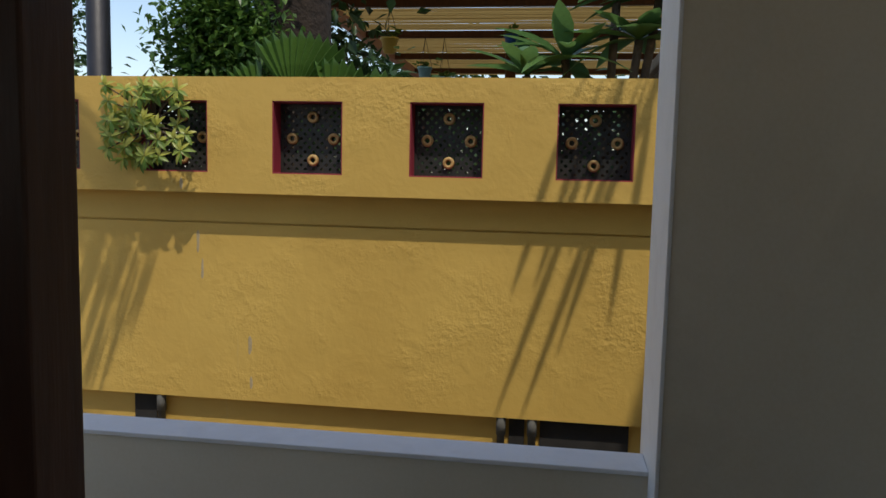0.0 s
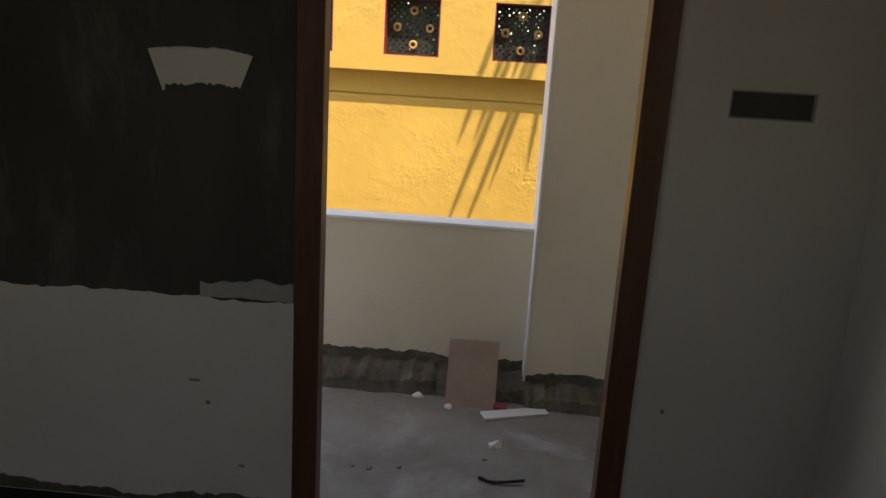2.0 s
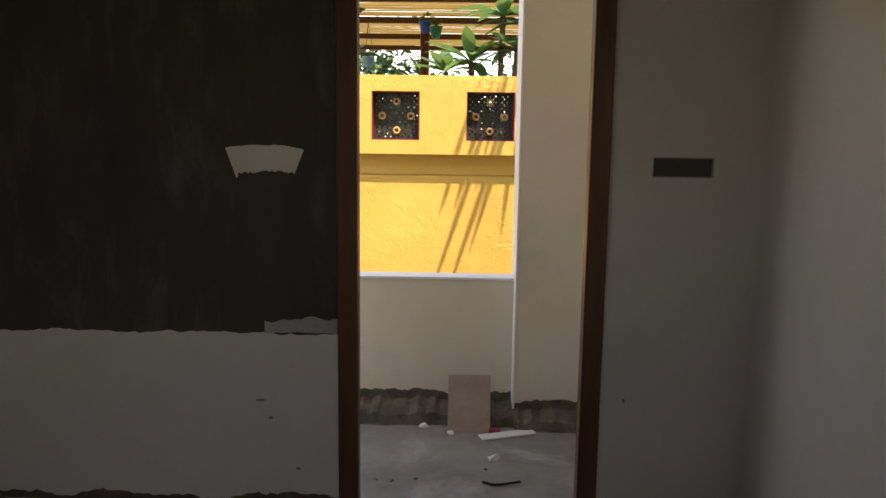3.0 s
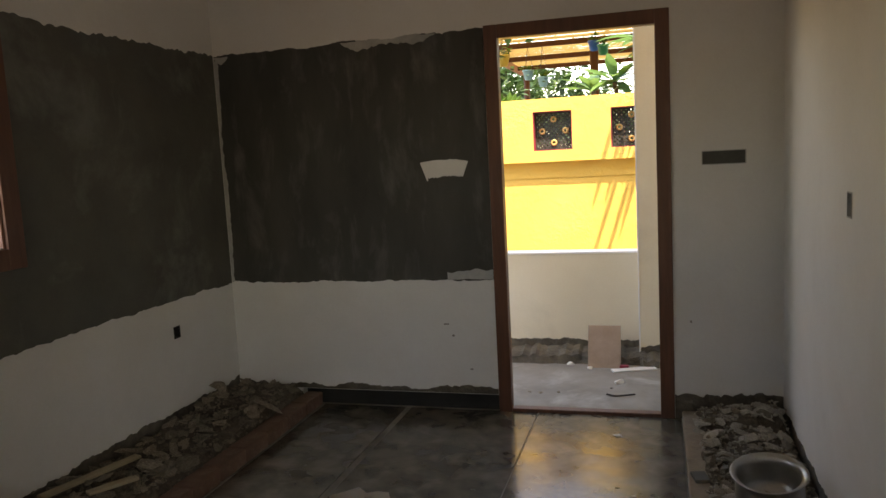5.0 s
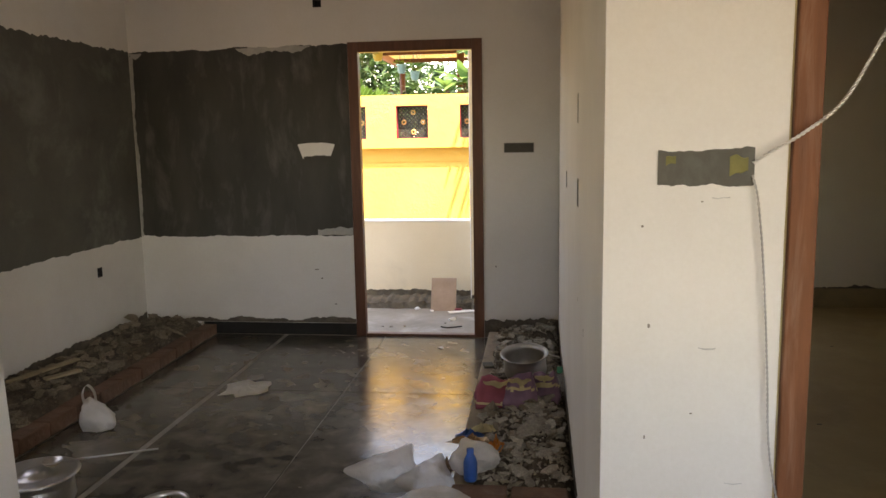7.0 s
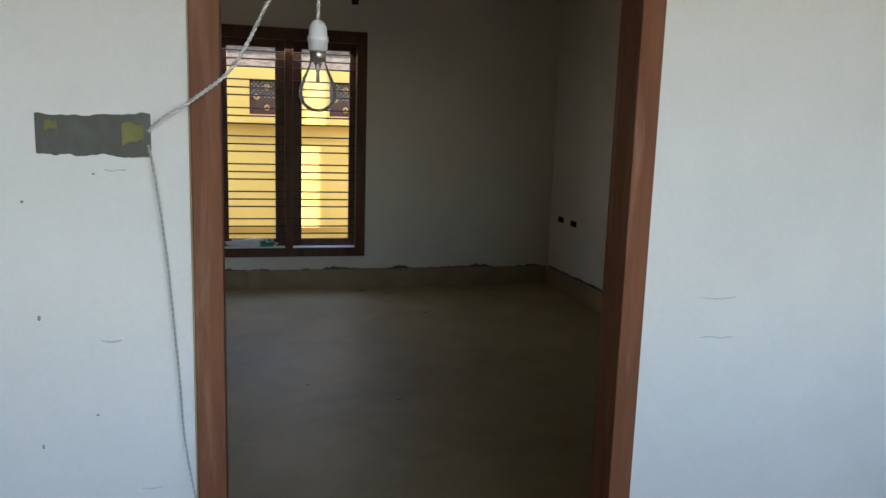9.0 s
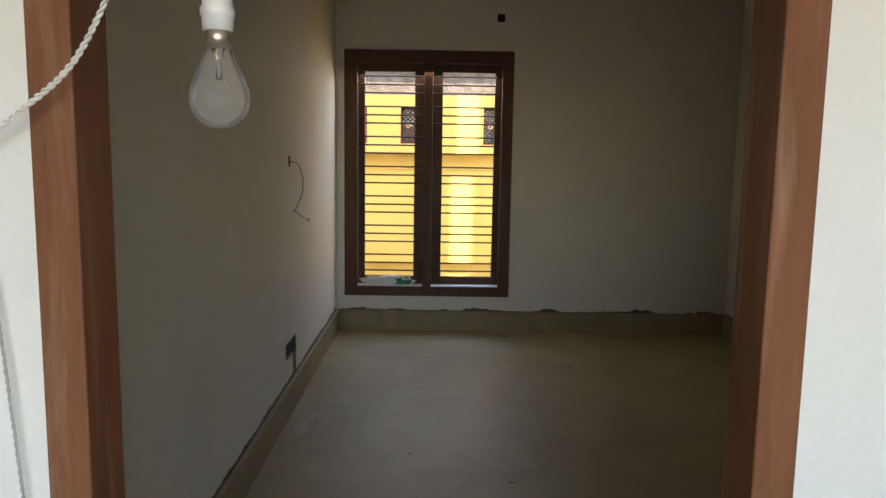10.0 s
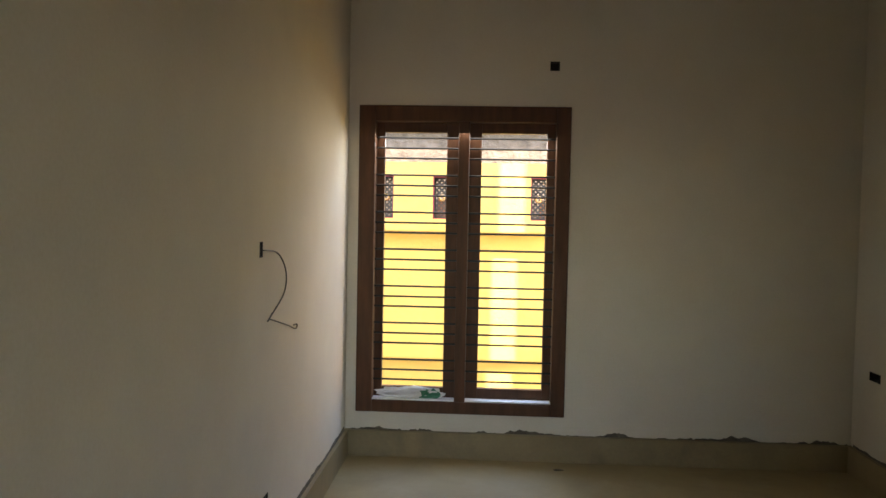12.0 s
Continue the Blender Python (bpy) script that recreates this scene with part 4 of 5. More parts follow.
pl = thing("frangipani", 0.15, 4.15, -0.55, "frangipani with rosettes of long dark green leaves", "shrub")
rg = random.Random(8)
for hx, hz, nl in ((-0.2, 2.60, 14), (0.17, 2.70, 16), (0.05, 2.95, 14), (-0.40, 2.52, 10), (0.26, 2.9, 14), (0.42, 2.75, 14), (0.55, 2.98, 12)):
    part("stem", tube(bmesh.new(), smooth_line([(0, 0, 0), (hx * .3, 0.05, 1.5), (hx, -0.05, hz)], 6), 0.022, 8), BARK, pl, smooth=True)
    for i in range(nl):
        a = 2 * math.pi * i / nl + rg.uniform(-.3, .3)
        bm = bmesh.new()
        e = rg.uniform(0.0, 0.9)
        long_leaf(bm, (hx, -0.05, hz), (math.cos(a), math.sin(a) * 0.8, e), (0, 0, 1), rg.uniform(.28, .42), rg.uniform(.045, .066), rg.uniform(.1, .6))
        part("leaf", bm, LEAFBIG, pl, smooth=True)

# small plant that grows out over the boundary wall
sp = thing("wall_plant", -2.16, 3.80, 1.62, "small variegated plant growing through a wall opening", "plant")
rg = random.Random(18)
for i in range(46):
    e = (rg.uniform(-.22, .24), rg.uniform(-.15, -.05), rg.uniform(-.14, .27))
    part("stem", tube(bmesh.new(), smooth_line([(0, 0.0, 0.02), (e[0] * .4, e[1] * .6, e[2] * .5 + .03), e], 5), 0.004, 5), BARK, sp)
    bm = bmesh.new()
    for k in range(9):
        a = 2 * math.pi * k / 9 + rg.uniform(-.3, .3)
        long_leaf(bm, e, (math.cos(a), rg.uniform(-.5, .1), math.sin(a) - .1), (rg.uniform(-.3, .3), -1, 0.7), rg.uniform(.04, .075), rg.uniform(.008, .0125), 0.35)
    part("leaves", bm, LEAFVAR, sp)

# dark pole and the bamboo-mat shade
pole = thing("lamp_pole", -2.85, 4.4, -0.55, "dark round steel pole behind the wall", "pole")
part("shaft", lathe(bmesh.new(), [(0.07, 0), (0.07, 5.5), (0, 5.5)], 16), POLE, pole, smooth=True)
GX, GY = 0.75, 11.0
perg = thing("pergola", GX, GY, -0.55, "garden shade roofed with golden bamboo mats on dark rafters", "pergola")
for x, y in ((-0.74, 10.7), (4.0, 7.4), (4.0, 15.0), (-2.7, 15.2), (-2.7, 7.4)):
    part("post", lathe(bmesh.new(), [(0.075, 0), (0.075, 3.9), (0, 3.9)], 12, x - GX, y - GY), WOODDARK, perg, smooth=True)
for y in (7.0, 8.8, 10.8, 12.8, 14.6):
    part("rafter", bevelled((-2.8 - GX, 4.3 - GX, y - 0.04 - GY, y + 0.04 - GY, 3.87, 3.96), r=0.005), WOODDARK, perg)
part("edge_beam", bevelled((-2.9 - GX, -2.8 - GX, 6.8 - GY, 15.6 - GY, 3.85, 4.0), r=0.006), WOODRAW, perg)
rg = random.Random(3)
y = 6.8
while y < 15.6:
    w = rg.uniform(0.075, 0.11)
    z = 3.975 + rg.uniform(0, 0.012)
    bm = bmesh.new()
    w2_ = w + 0.035
    prev_ = None
    for i in range(13):
        xx = -2.8 - GX + 7.1 * i / 12
        cur_ = [bm.verts.new((xx, y - GY + o, z + 0.004 * noise.noise((xx * 2, y * 9, o * 9)) + (0.004 if 0 < o < w2_ else 0))) for o in (0, w2_ / 2, w2_)]
        if prev_:
            bm.faces.new((prev_[0], cur_[0], cur_[1], prev_[1]))
            bm.faces.new((prev_[1], cur_[1], cur_[2], prev_[2]))
        prev_ = cur_
    part("mat_strip", bm, MAT, perg)
    y += w


def hanging_pot(x, y, z, material, label, k=1.8):
    h = thing("hanging_pot", x, y, z, label, "plant pot", "hanging pots")
    bm = lathe(bmesh.new(), [(r * k, q * k) for r, q in ((0, 0), (0.035, 0), (0.055, 0.085), (0.06, 0.085), (0.06, 0.1), (0.052, 0.1), (0.045, 0.02), (0, 0.02))], 16)
    part("pot", bm, material, h, smooth=True)
    for n in range(3):
        a = 2.1 * n
        part("string", tube(bmesh.new(), [(0.056 * k * math.cos(a), 0.056 * k * math.sin(a), 0.1 * k), (0, 0, 3.32 - z)], 0.004, 4), WIRE, h)
    leaf_cloud("leaves", 30, int(x * 100) + 900, 0.1, lambda r: (r.gauss(0, .05), r.gauss(0, .05), .2 + r.uniform(0, .06)), LEAF, h)


for x, y, z, m_, l_ in ((-1.95, 10.8, 2.74, SKYBLUEP, "pale blue hanging plant pot"), (-1.68, 10.8, 2.60, SKYBLUEP, "pale blue hanging plant pot"),
                        (-0.72, 10.45, 3.12, BLUE, "dark blue hanging plant pot"), (-0.55, 10.3, 3.02, GREENP, "green hanging plant pot"),
                        (-2.02, 8.8, 2.80, YELLOWP, "yellow hanging plant pot")):
    hanging_pot(x, y, z, m_, l_)

nh = thing("garden_house", 2.9, 6.9, -0.55, "plain brown garden house behind the shade", "house")
part("wall", boxes((-2.1, 2.1, -1.4, 1.4, 0, 2.95)), BARK, nh)
part("roof", bevelled((-2.16, 2.2, -1.5, 1.5, 2.95, 3.05), r=0.02), CONCRETE, nh)
for k in range(3):
    part("window", bevelled((-1.5 + k * 1.1, -0.9 + k * 1.1, -1.43, -1.4, 1.2, 2.2), r=0.005), WOODDARK, nh)

# palms in the lane, whose fingered fronds shade the ochre wall
def lane_palm(x, y, height, label, fingers, width):
    """A slim palm; each finger hangs from (x0, z0) down to (x1, z1), in the plane of the trunk."""
    p = thing("palm_tree", x, y, -0.55, label, "palm", "lane palms")
    part("trunk", tube(bmesh.new(), smooth_line([(0, 0, 0), (0.02, 0, height * .3), (0, 0, height * .7), (-0.02, 0, height)], 6), 0.045, 10), BARK, p, smooth=True)
    crown = Vector((-0.02, 0, height - 0.05))
    for x0, z0, x1, z1 in fingers:
        bm = bmesh.new()
        a, b = Vector((x0 - x, 0, z0 + 0.55)), Vector((x1 - x, -0.02, z1 + 0.55))
        long_leaf(bm, a, b - a, (0, -1, 0.1), (b - a).length, width, 0.0)
        tube(bm, smooth_line([crown, crown.lerp(a, 0.5) + Vector((0, 0, 0.12)), a], 4), 0.005, 5)
        part("frond", bm, PALM, p)


PY = 2.86
DX, DZ = 0.22 * (YW + 0.095 - PY) / 0.42, (YW + 0.095 - PY) / 0.42
# where each finger's shade starts and ends on the wall: x, z, x, z
right_shade = [(0.16, 1.75, -0.357, 0.177), (0.27, 1.75, -0.221, 0.186), (-0.05, 1.60, -0.277, 0.868), (0.30, 1.75, -0.039, 0.561),
               (0.33, 1.80, 0.215, 0.70), (0.08, 1.70, -0.165, 0.90), (0.42, 1.95, 0.16, 1.2), (0.50, 1.95, 0.36, 1.4), (0.24, 1.95, 0.0, 1.05)]
rg = random.Random(6)
left_shade = []
for i in range(26):
    x, z = -2.19 - 0.45 * rg.uniform(0, 1), 1.02 + rg.uniform(-0.12, 0.1)
    L = rg.uniform(0.2, 0.5)
    left_shade.append((x + 0.05, z + 0.14, x - 0.36 * L, z - L))
    if i % 2:
        x, z = -2.33 - 0.3 * rg.uniform(0, 1), 0.72 + rg.uniform(-0.2, 0.1)
        left_shade.append((x + 0.06, z + 0.17, x - 0.14, z - rg.uniform(0.25, 0.5)))
lane_palm(0.98, PY, 5.3, "slim palm with fingered fronds beside the pier", [(a + DX, b + DZ, c + DX, d + DZ) for a, b, c, d in right_shade], 0.021)
lane_palm(-2.75, PY, 4.9, "slim palm with dense narrow fronds in the lane", [(a + DX, b + DZ, c + DX, d + DZ) for a, b, c, d in left_shade], 0.010)


# ---- hall floor and rubble ----
floor = tagged(new("floor_hall"), "dark worn polished stone floor with wide pale joints", "floor", kind="structure")
xs = [-1.6, -1.075, -0.32, 0.436]
ys = [0.55, -0.70, -2.08, -2.55]
part("bedding", boxes((-2.162, 0.93, -2.6, 0.55, -0.011, -0.006), (-0.955, 4.14, -6.2, -2.6, -0.011, -0.006)), JOINT, floor, "pale cement joints")


def slab(x0, x1, y0, y1, g):
    bm = boxes((x0 + g, x1 - g, y0 + g, y1 - g, -0.0058, 0.0))
    part("slab", bm, FLOOR, floor)


for i, (x0, x1) in enumerate(zip(xs, xs[1:])):
    for y1, y0 in zip(ys, ys[1:]):
        slab(x0 + (0.016 if i == 1 else 0), x1 - (0.016 if i == 0 else 0), y0, y1, 0.004)
for x0 in np.arange(-0.955, 4.1, 0.78):
    for y0 in np.arange(-6.2, -2.6, 0.9125):
        slab(float(x0), min(float(x0) + 0.78, 4.135), float(y0), min(float(y0) + 0.9125, -2.55), 0.003)

rr = random.Random(77)
stone_meshes = [mesh_of("stone", chunk(rr, rr.uniform(.8, 1.3), rr.uniform(.6, 1.0), rr.uniform(.4, .8)), STONE) for _ in range(9)]
flake_meshes = [mesh_of("flake", chunk(rr, rr.uniform(.9, 1.5), rr.uniform(.7, 1.1), rr.uniform(.14, .28)), STONE) for _ in range(6)]


pale_flakes = [mesh_of("flake", chunk(rr, rr.uniform(.9, 1.5), rr.uniform(.6, 1.0), rr.uniform(.14, .3)), CHIP) for _ in range(6)]


def rubble_bed(name, x0, x1, y0, y1, base, ridge, seed, count, small, label, heap, flakes, chip_mat, flat_share=0.45, big=0.12):
    """A bed of broken plaster and stone: an uneven earth sheet, picked stones on it, and a crust of chips."""
    rb = tagged(new(name), label, "rubble", kind="structure")
    rg = random.Random(seed)

    def height(x, y):
        e = min(x - x0, x1 - x, y - y0, y1 - y)
        k = max(0.0, min(1.0, e / 0.06))
        return base + k * (ridge * heap((x - x0) / (x1 - x0), y) + 0.03 * noise.noise((x * 6, y * 6, seed)) + 0.015 * noise.noise((x * 19, y * 19, seed)))
    nx, ny = 22, int((y1 - y0) / 0.028)
    bm = bmesh.new()
    g = [[bm.verts.new((x0 + (x1 - x0) * i / nx, y0 + (y1 - y0) * j / ny, height(x0 + (x1 - x0) * i / nx, y0 + (y1 - y0) * j / ny))) for i in range(nx + 1)] for j in range(ny + 1)]
    for a, b in zip(g, g[1:]):
        for i in range(nx):
            bm.faces.new((a[i], a[i + 1], b[i + 1], b[i]))
    part("earth", bm, EARTH, rb, "brown crumbled mortar")
    for k in range(count):
        x, y = rg.uniform(x0 + .04, x1 - .04), rg.uniform(y0 + .04, y1 - .04)
        flat = rg.random() < flat_share
        s = rg.uniform(0.022, 0.05) * (1.15 if flat else 1) * (1.6 if rg.random() < big else 1)
        m = pose(x, y, height(x, y) + s * (0.16 if flat else 0.3), rg.uniform(-25, 25), rg.uniform(-25, 25), rg.uniform(0, 360)) @ Matrix.Diagonal((s, s, s, 1))
        piece("flake" if flat else "stone", rg.choice(flakes if flat else stone_meshes), rb, m)
    verts, faces = [], []
    for k in range(small):
        x, y = rg.uniform(x0 + .01, x1 - .01), rg.uniform(y0 + .01, y1 - .01)
        c = Vector((x, y, height(x, y) + 0.003))
        s = rg.uniform(0.006, 0.018)
        i = len(verts)
        r = Euler((rg.uniform(-.7, .7), rg.uniform(-.7, .7), rg.uniform(0, 6.3))).to_matrix()
        for q in ((1, 0, 0), (-.4, .8, 0), (-.6, -.7, 0), (0.1, 0, .7), (0, .1, -.5)):
            verts.append(tuple(c + r @ (Vector(q) * s)))
        faces += [(i, i + 1, i + 3), (i + 1, i + 2, i + 3), (i + 2, i, i + 3), (i + 1, i, i + 4), (i + 2, i + 1, i + 4), (i, i + 2, i + 4)]
    me = bpy.data.meshes.new("chips")
    me.from_pydata(verts, [], faces)
    me.materials.append(chip_mat)
    ch = new("chips", me)
    ch.parent = rb
    tagged(ch, kind="stuff")
    return rb


rubble_bed("rubble_left", -2.159, -1.68, -2.55, 0.545, 0.02, 0.11, 5, 210, 1800, "bed of broken plaster and stones along the wall",
           lambda u, y: 1.1 - 0.45 * u + 0.35 * noise.noise((y * 1.5, 3, 0)), flake_meshes, STONE, 0.35, 0.35)
rubble_bed("rubble_right", 0.47, 0.927, -1.97, 0.545, 0.012, 0.055, 6, 290, 2200, "bed of broken stone chips along the partition",
           lambda u, y: 0.8 + 0.5 * u + (0.9 if y > 0.25 else 0) * (0.3 + u), pale_flakes, CHIP, 0.72)
structure("edge_course", bevelled((0.437, 0.525, -1.97, 0.53, -0.004, 0.05), r=0.008), MORTAR, "dusty tan mortar course edging the rubble bed", "kerb")
sh_ = thing("tile_shard", 0.485, -0.32, 0.051, "dark grey broken tile on the mortar course", "tile", rz=12)
part("shard", bevelled((-0.03, 0.03, -0.045, 0.045, 0, 0.014), r=0.002), CEMENT, sh_)


# brick kerbs
def kerb(name, label, spots):
    k = tagged(new(name), label, "kerb", kind="structure")
    bm = bevelled((-0.11, 0.11, -0.05, 0.05, 0, 0.078), r=0.008)
    for v in bm.verts:
        v.co += Vector((noise.noise(v.co * 30), noise.noise(v.co * 30 + Vector((5, 0, 0))), noise.noise(v.co * 30 + Vector((9, 0, 0))))) * 0.004
    me = mesh_of("brick", bm, BRICK)
    rg = random.Random(len(spots))
    for x, y, a in spots:
        piece("brick", me, k, pose(x + rg.uniform(-.006, .006), y, rg.uniform(-.003, .001), rg.uniform(-1, 1), rg.uniform(-.8, .8), a + rg.uniform(-1.2, 1.2)))
    return k


kerb("kerb_left", "row of old red bricks edging the rubble", [(-1.655, 0.43 - 0.2235 * i, 90) for i in range(14)])
kerb("kerb_right", "short row of red bricks closing the rubble bed", [(0.55, -2.02, 0), (0.785, -2.02, 0)])


# ---- loose things in the hall ----
def steel_pot(name, x, y, z, r, h, label, lid=False):
    p = thing(name, x, y, z, label, "cooking pot")
    prof = [(0, 0), (r * .6, 0), (r * .86, h * .08), (r * .96, h * .3), (r * .94, h * .75), (r * .9, h * .9), (r * 1.06, h * .985), (r * 1.08, h),
            (r * 1.05, h * 1.01), (r * .87, h * .92), (r * .91, h * .75), (r * .93, h * .3), (r * .8, h * .1), (0, h * .06)]
    part("body", lathe(bmesh.new(), prof, 44), STEEL, p, smooth=True)
    if lid:
        part("lid", lathe(bmesh.new(), [(r * 1.1, h * 1.015), (r * 1.12, h * 1.04), (r * .98, h * 1.06), (r * .6, h * 1.02), (r * .42, h * 1.03), (r * .36, h * 1.12), (r * .15, h * 1.17), (0, h * 1.18)], 44), STEEL, p, "shiny steel lid", smooth=True)
    return p


steel_pot("steel_pot", 0.715, -0.62, 0.085, 0.125, 0.15, "wide open steel cooking pot tilted in the rubble").matrix_world = pose(0.715, -0.62, 0.085, 10, -3, 0)
steel_pot("steel_pot", -1.19, -2.17, 0.0, 0.15, 0.14, "steel cooking pot with a flat lid on the floor", lid=True)
steel_pot("steel_pot", -0.61, -2.26, 0.0, 0.085, 0.10, "small steel bowl on the floor")
ld = thing("ladle", -1.09, -2.10, 0.166, "long thin steel ladle lying across the pot lid", "ladle", rz=28)
part("handle", tube(bmesh.new(), [(-0.02, 0, 0.008), (0.34, 0, 0.0)], 0.004, 8), STEEL, ld, smooth=True)
part("bowl", lathe(bmesh.new(), [(0, 0), (0.03, 0.004), (0.042, 0.018), (0.039, 0.018), (0.027, 0.007), (0, 0.004)], 20, -0.055, 0, 0), STEEL, ld, smooth=True)
cu = thing("clay_lump", -0.60, -2.25, 0.012, "brown crust of food in the small bowl", "food")
part("lump", blob(0.045, 0.05, 0.09, 5, 0.3), RAG, cu)

# cloth bundles beside the pot
for name, x, y, z, sx, sy, sz, m_, seed, l_, edge in (
        ("cloth_bundle", 0.575, -0.98, 0.055, 0.118, 0.095, 0.120, MAGENTA, 4, "magenta printed cloth sack slumped on the rubble", SAND),
        ("cloth_bundle", 0.69, -1.0, 0.06, 0.095, 0.085, 0.135, PURPLE, 9, "violet cloth sack with a pale band, slumped on the rubble", SAND),
        ("cloth_bundle", 0.815, -0.93, 0.06, 0.08, 0.085, 0.13, PURPLE, 15, "violet cloth sack with its yellow mouth folded over", SAND)):
    b = thing(name, x, y, z, l_, "sack", "cloth sacks")
    def cloth(k):
        """A slumped sack: a soft box leaning in towards its folded mouth."""
        bm = bmesh.new()
        bmesh.ops.create_cube(bm, size=2)
        bmesh.ops.subdivide_edges(bm, edges=bm.edges[:], cuts=11, use_grid_fill=True)
        for v in bm.verts:
            p = v.co.lerp(v.co.normalized() * 1.25, 0.35)
            up = (v.co.z + 1) / 2
            f = noise.noise((p.x * 1.3 + seed, p.y * 1.3, p.z)) * 0.22 - 0.16 * abs(noise.noise((p.x * 2.6 + seed, p.y * 2.6, p.z * 1.2 + 3)))
            lean_ = 1 - 0.5 * up
            v.co = (p.x * sx * k * (1 - 0.25 * up) * (1 + f), p.y * sy * k * lean_ * (1 + f) + 0.02 * up,
                    max(0.0, up * sz * (1.0 + 0.35 * noise.noise((p.x * 1.1 + seed, p.y, 0)) + 0.10 * p.x * (1 if seed % 2 else -1))))
        return bm
    sack_ = part("sack", cloth(1.0), m_, b, smooth=True)
    bm = cloth(1.025)
    lo_ = sz * (0.10 if m_ is MAGENTA else 0.62)
    bmesh.ops.delete(bm, geom=[v for v in bm.verts if not lo_ < v.co.z < lo_ + sz * 0.22], context="VERTS")
    part("band", bm, SAND, sack_, "pale woven band", smooth=True)
    fold = bmesh.new()
    n_ = 10
    rows_ = []
    for i in range(n_ + 1):
        u = -1 + 2 * i / n_
        d_ = 0.022 * (1 - abs(u)) + 0.010 + 0.01 * noise.noise((u * 4, seed, 0))
        rows_.append([fold.verts.new((u * sx * 0.62, -sy * 0.30 - q * 0.45, sz * (1.08 + 0.1 * noise.noise((u * 2, seed, 1))) - q)) for q in (0, d_ * .5, d_)])
    for a, c in zip(rows_, rows_[1:]):
        for q in (0, 1):
            fold.faces.new((a[q], c[q], c[q + 1], a[q + 1]))
    bmesh.ops.solidify(fold, geom=fold.faces[:], thickness=0.004)
    part("mouth", fold, edge, sack_, "pale yellow folded mouth", smooth=True)

# carrier bag with a handle loop
cb = thing("carrier_bag", -1.42, -1.36, 0, "white plastic carrier bag with one handle loop standing by the kerb", "bag", rz=10)
bm = blob(0.088, 0.06, 0.16, 2.2, 0.2, 2.2)
for v in bm.verts:
    k = max(0, v.co.z - 0.07)
    v.co.x *= 1 - k * 5.0
    v.co.y *= 1 - k * 4.0
    v.co.x -= k * 0.35
part("bag", bm, POLY, cb, smooth=True)
bm = bmesh.new()
loop = smooth_line([(-0.055, 0, 0.12), (-0.065, 0, 0.19), (-0.04, 0, 0.235), (-0.008, 0, 0.20), (0.0, 0, 0.13)], 6)
for a, b in zip(loop, loop[1:]):
    q = [bm.verts.new(p + Vector((0, o, 0))) for p, o in ((a, -.014), (b, -.014), (b, .014), (a, .014))]
    bm.faces.new(q)
bmesh.ops.solidify(bm, geom=bm.faces[:], thickness=0.008)
part("handle", bm, POLY, cb)


def crumpled(x, y, z, sx, sy, sz, seed, label, material, ears=(), dent=0.0):
    """A slack film bag: creased flat facets, stiff corners pulled out as ears, and a dented mouth."""
    b = thing("plastic_bag", x, y, z, label, "bag", "plastic bags")
    bm = bmesh.new()
    bmesh.ops.create_icosphere(bm, subdivisions=5, radius=1)
    off = Vector((seed, seed * 0.7, 1))
    for v in bm.verts:
        n = v.co.normalized()
        k = 1 + 0.20 * noise.noise(n * 1.2 + off) - 0.20 * abs(noise.noise(n * 2.1 + off)) - 0.07 * abs(noise.noise(n * 5.0 + off))
        p = n * k
        for a, e, L in ears:
            d = Vector((math.cos(radians(a)) * math.cos(radians(e)), math.sin(radians(a)) * math.cos(radians(e)), math.sin(radians(e))))
            p += d * L * max(0.0, n.dot(d)) ** 14
        p.z -= dent * max(0.0, n.z) ** 6
        v.co = (p.x * sx, p.y * sy, max(0.0, (p.z + 0.75) * sz / 1.75))
    part("film", bm, material, b, smooth=True)
    return b


crumpled(0.40, -2.26, 0.0, 0.15, 0.13, 0.20, 3, "large translucent white plastic bag with a dented mouth", MILKPOLY, ((160, 10, 0.3), (20, 15, 0.25)), 0.35)
crumpled(0.69, -2.33, 0.0, 0.11, 0.09, 0.13, 7, "small white plastic bag with stiff folded corners", POLY, ((40, 50, 0.35), (150, 40, 0.25)))
crumpled(0.17, -1.86, 0.0, 0.13, 0.10, 0.13, 11, "slack translucent plastic bag with a pulled-up corner", MILKPOLY, ((30, 62, 0.85), (190, 12, 0.5)))
crumpled(0.35, -1.95, 0.0, 0.10, 0.09, 0.15, 13, "slack translucent plastic bag leaning on the kerb", MILKPOLY, ((60, 55, 0.5), (200, 8, 0.4)))
crumpled(0.52, -1.79, 0.055, 0.105, 0.085, 0.115, 17, "white plastic bag on the rubble", POLY, ((130, 50, 0.45), (-20, 20, 0.2)))
bt = thing("bottle", 0.512, -1.90, 0.06, "small blue plastic bottle standing before a white bag", "bottle")
body_ = part("body", lathe(bmesh.new(), [(0, 0), (0.024, 0), (0.028, 0.008), (0.028, 0.075), (0.024, 0.092), (0.014, 0.112), (0.0135, 0.118), (0, 0.118)], 20), BLUE, bt, smooth=True)
part("cap", lathe(bmesh.new(), [(0.015, 0.116), (0.015, 0.134), (0, 0.136)], 16), BLUE, body_, smooth=True)
gb = thing("bottle", 0.895, -0.93, 0.085, "small clear bottle with a green cap against the partition", "bottle")
part("body", lathe(bmesh.new(), [(0, 0), (0.026, 0), (0.026, 0.10), (0.012, 0.13), (0, 0.13)], 16), CLEARPOLY, gb, smooth=True)
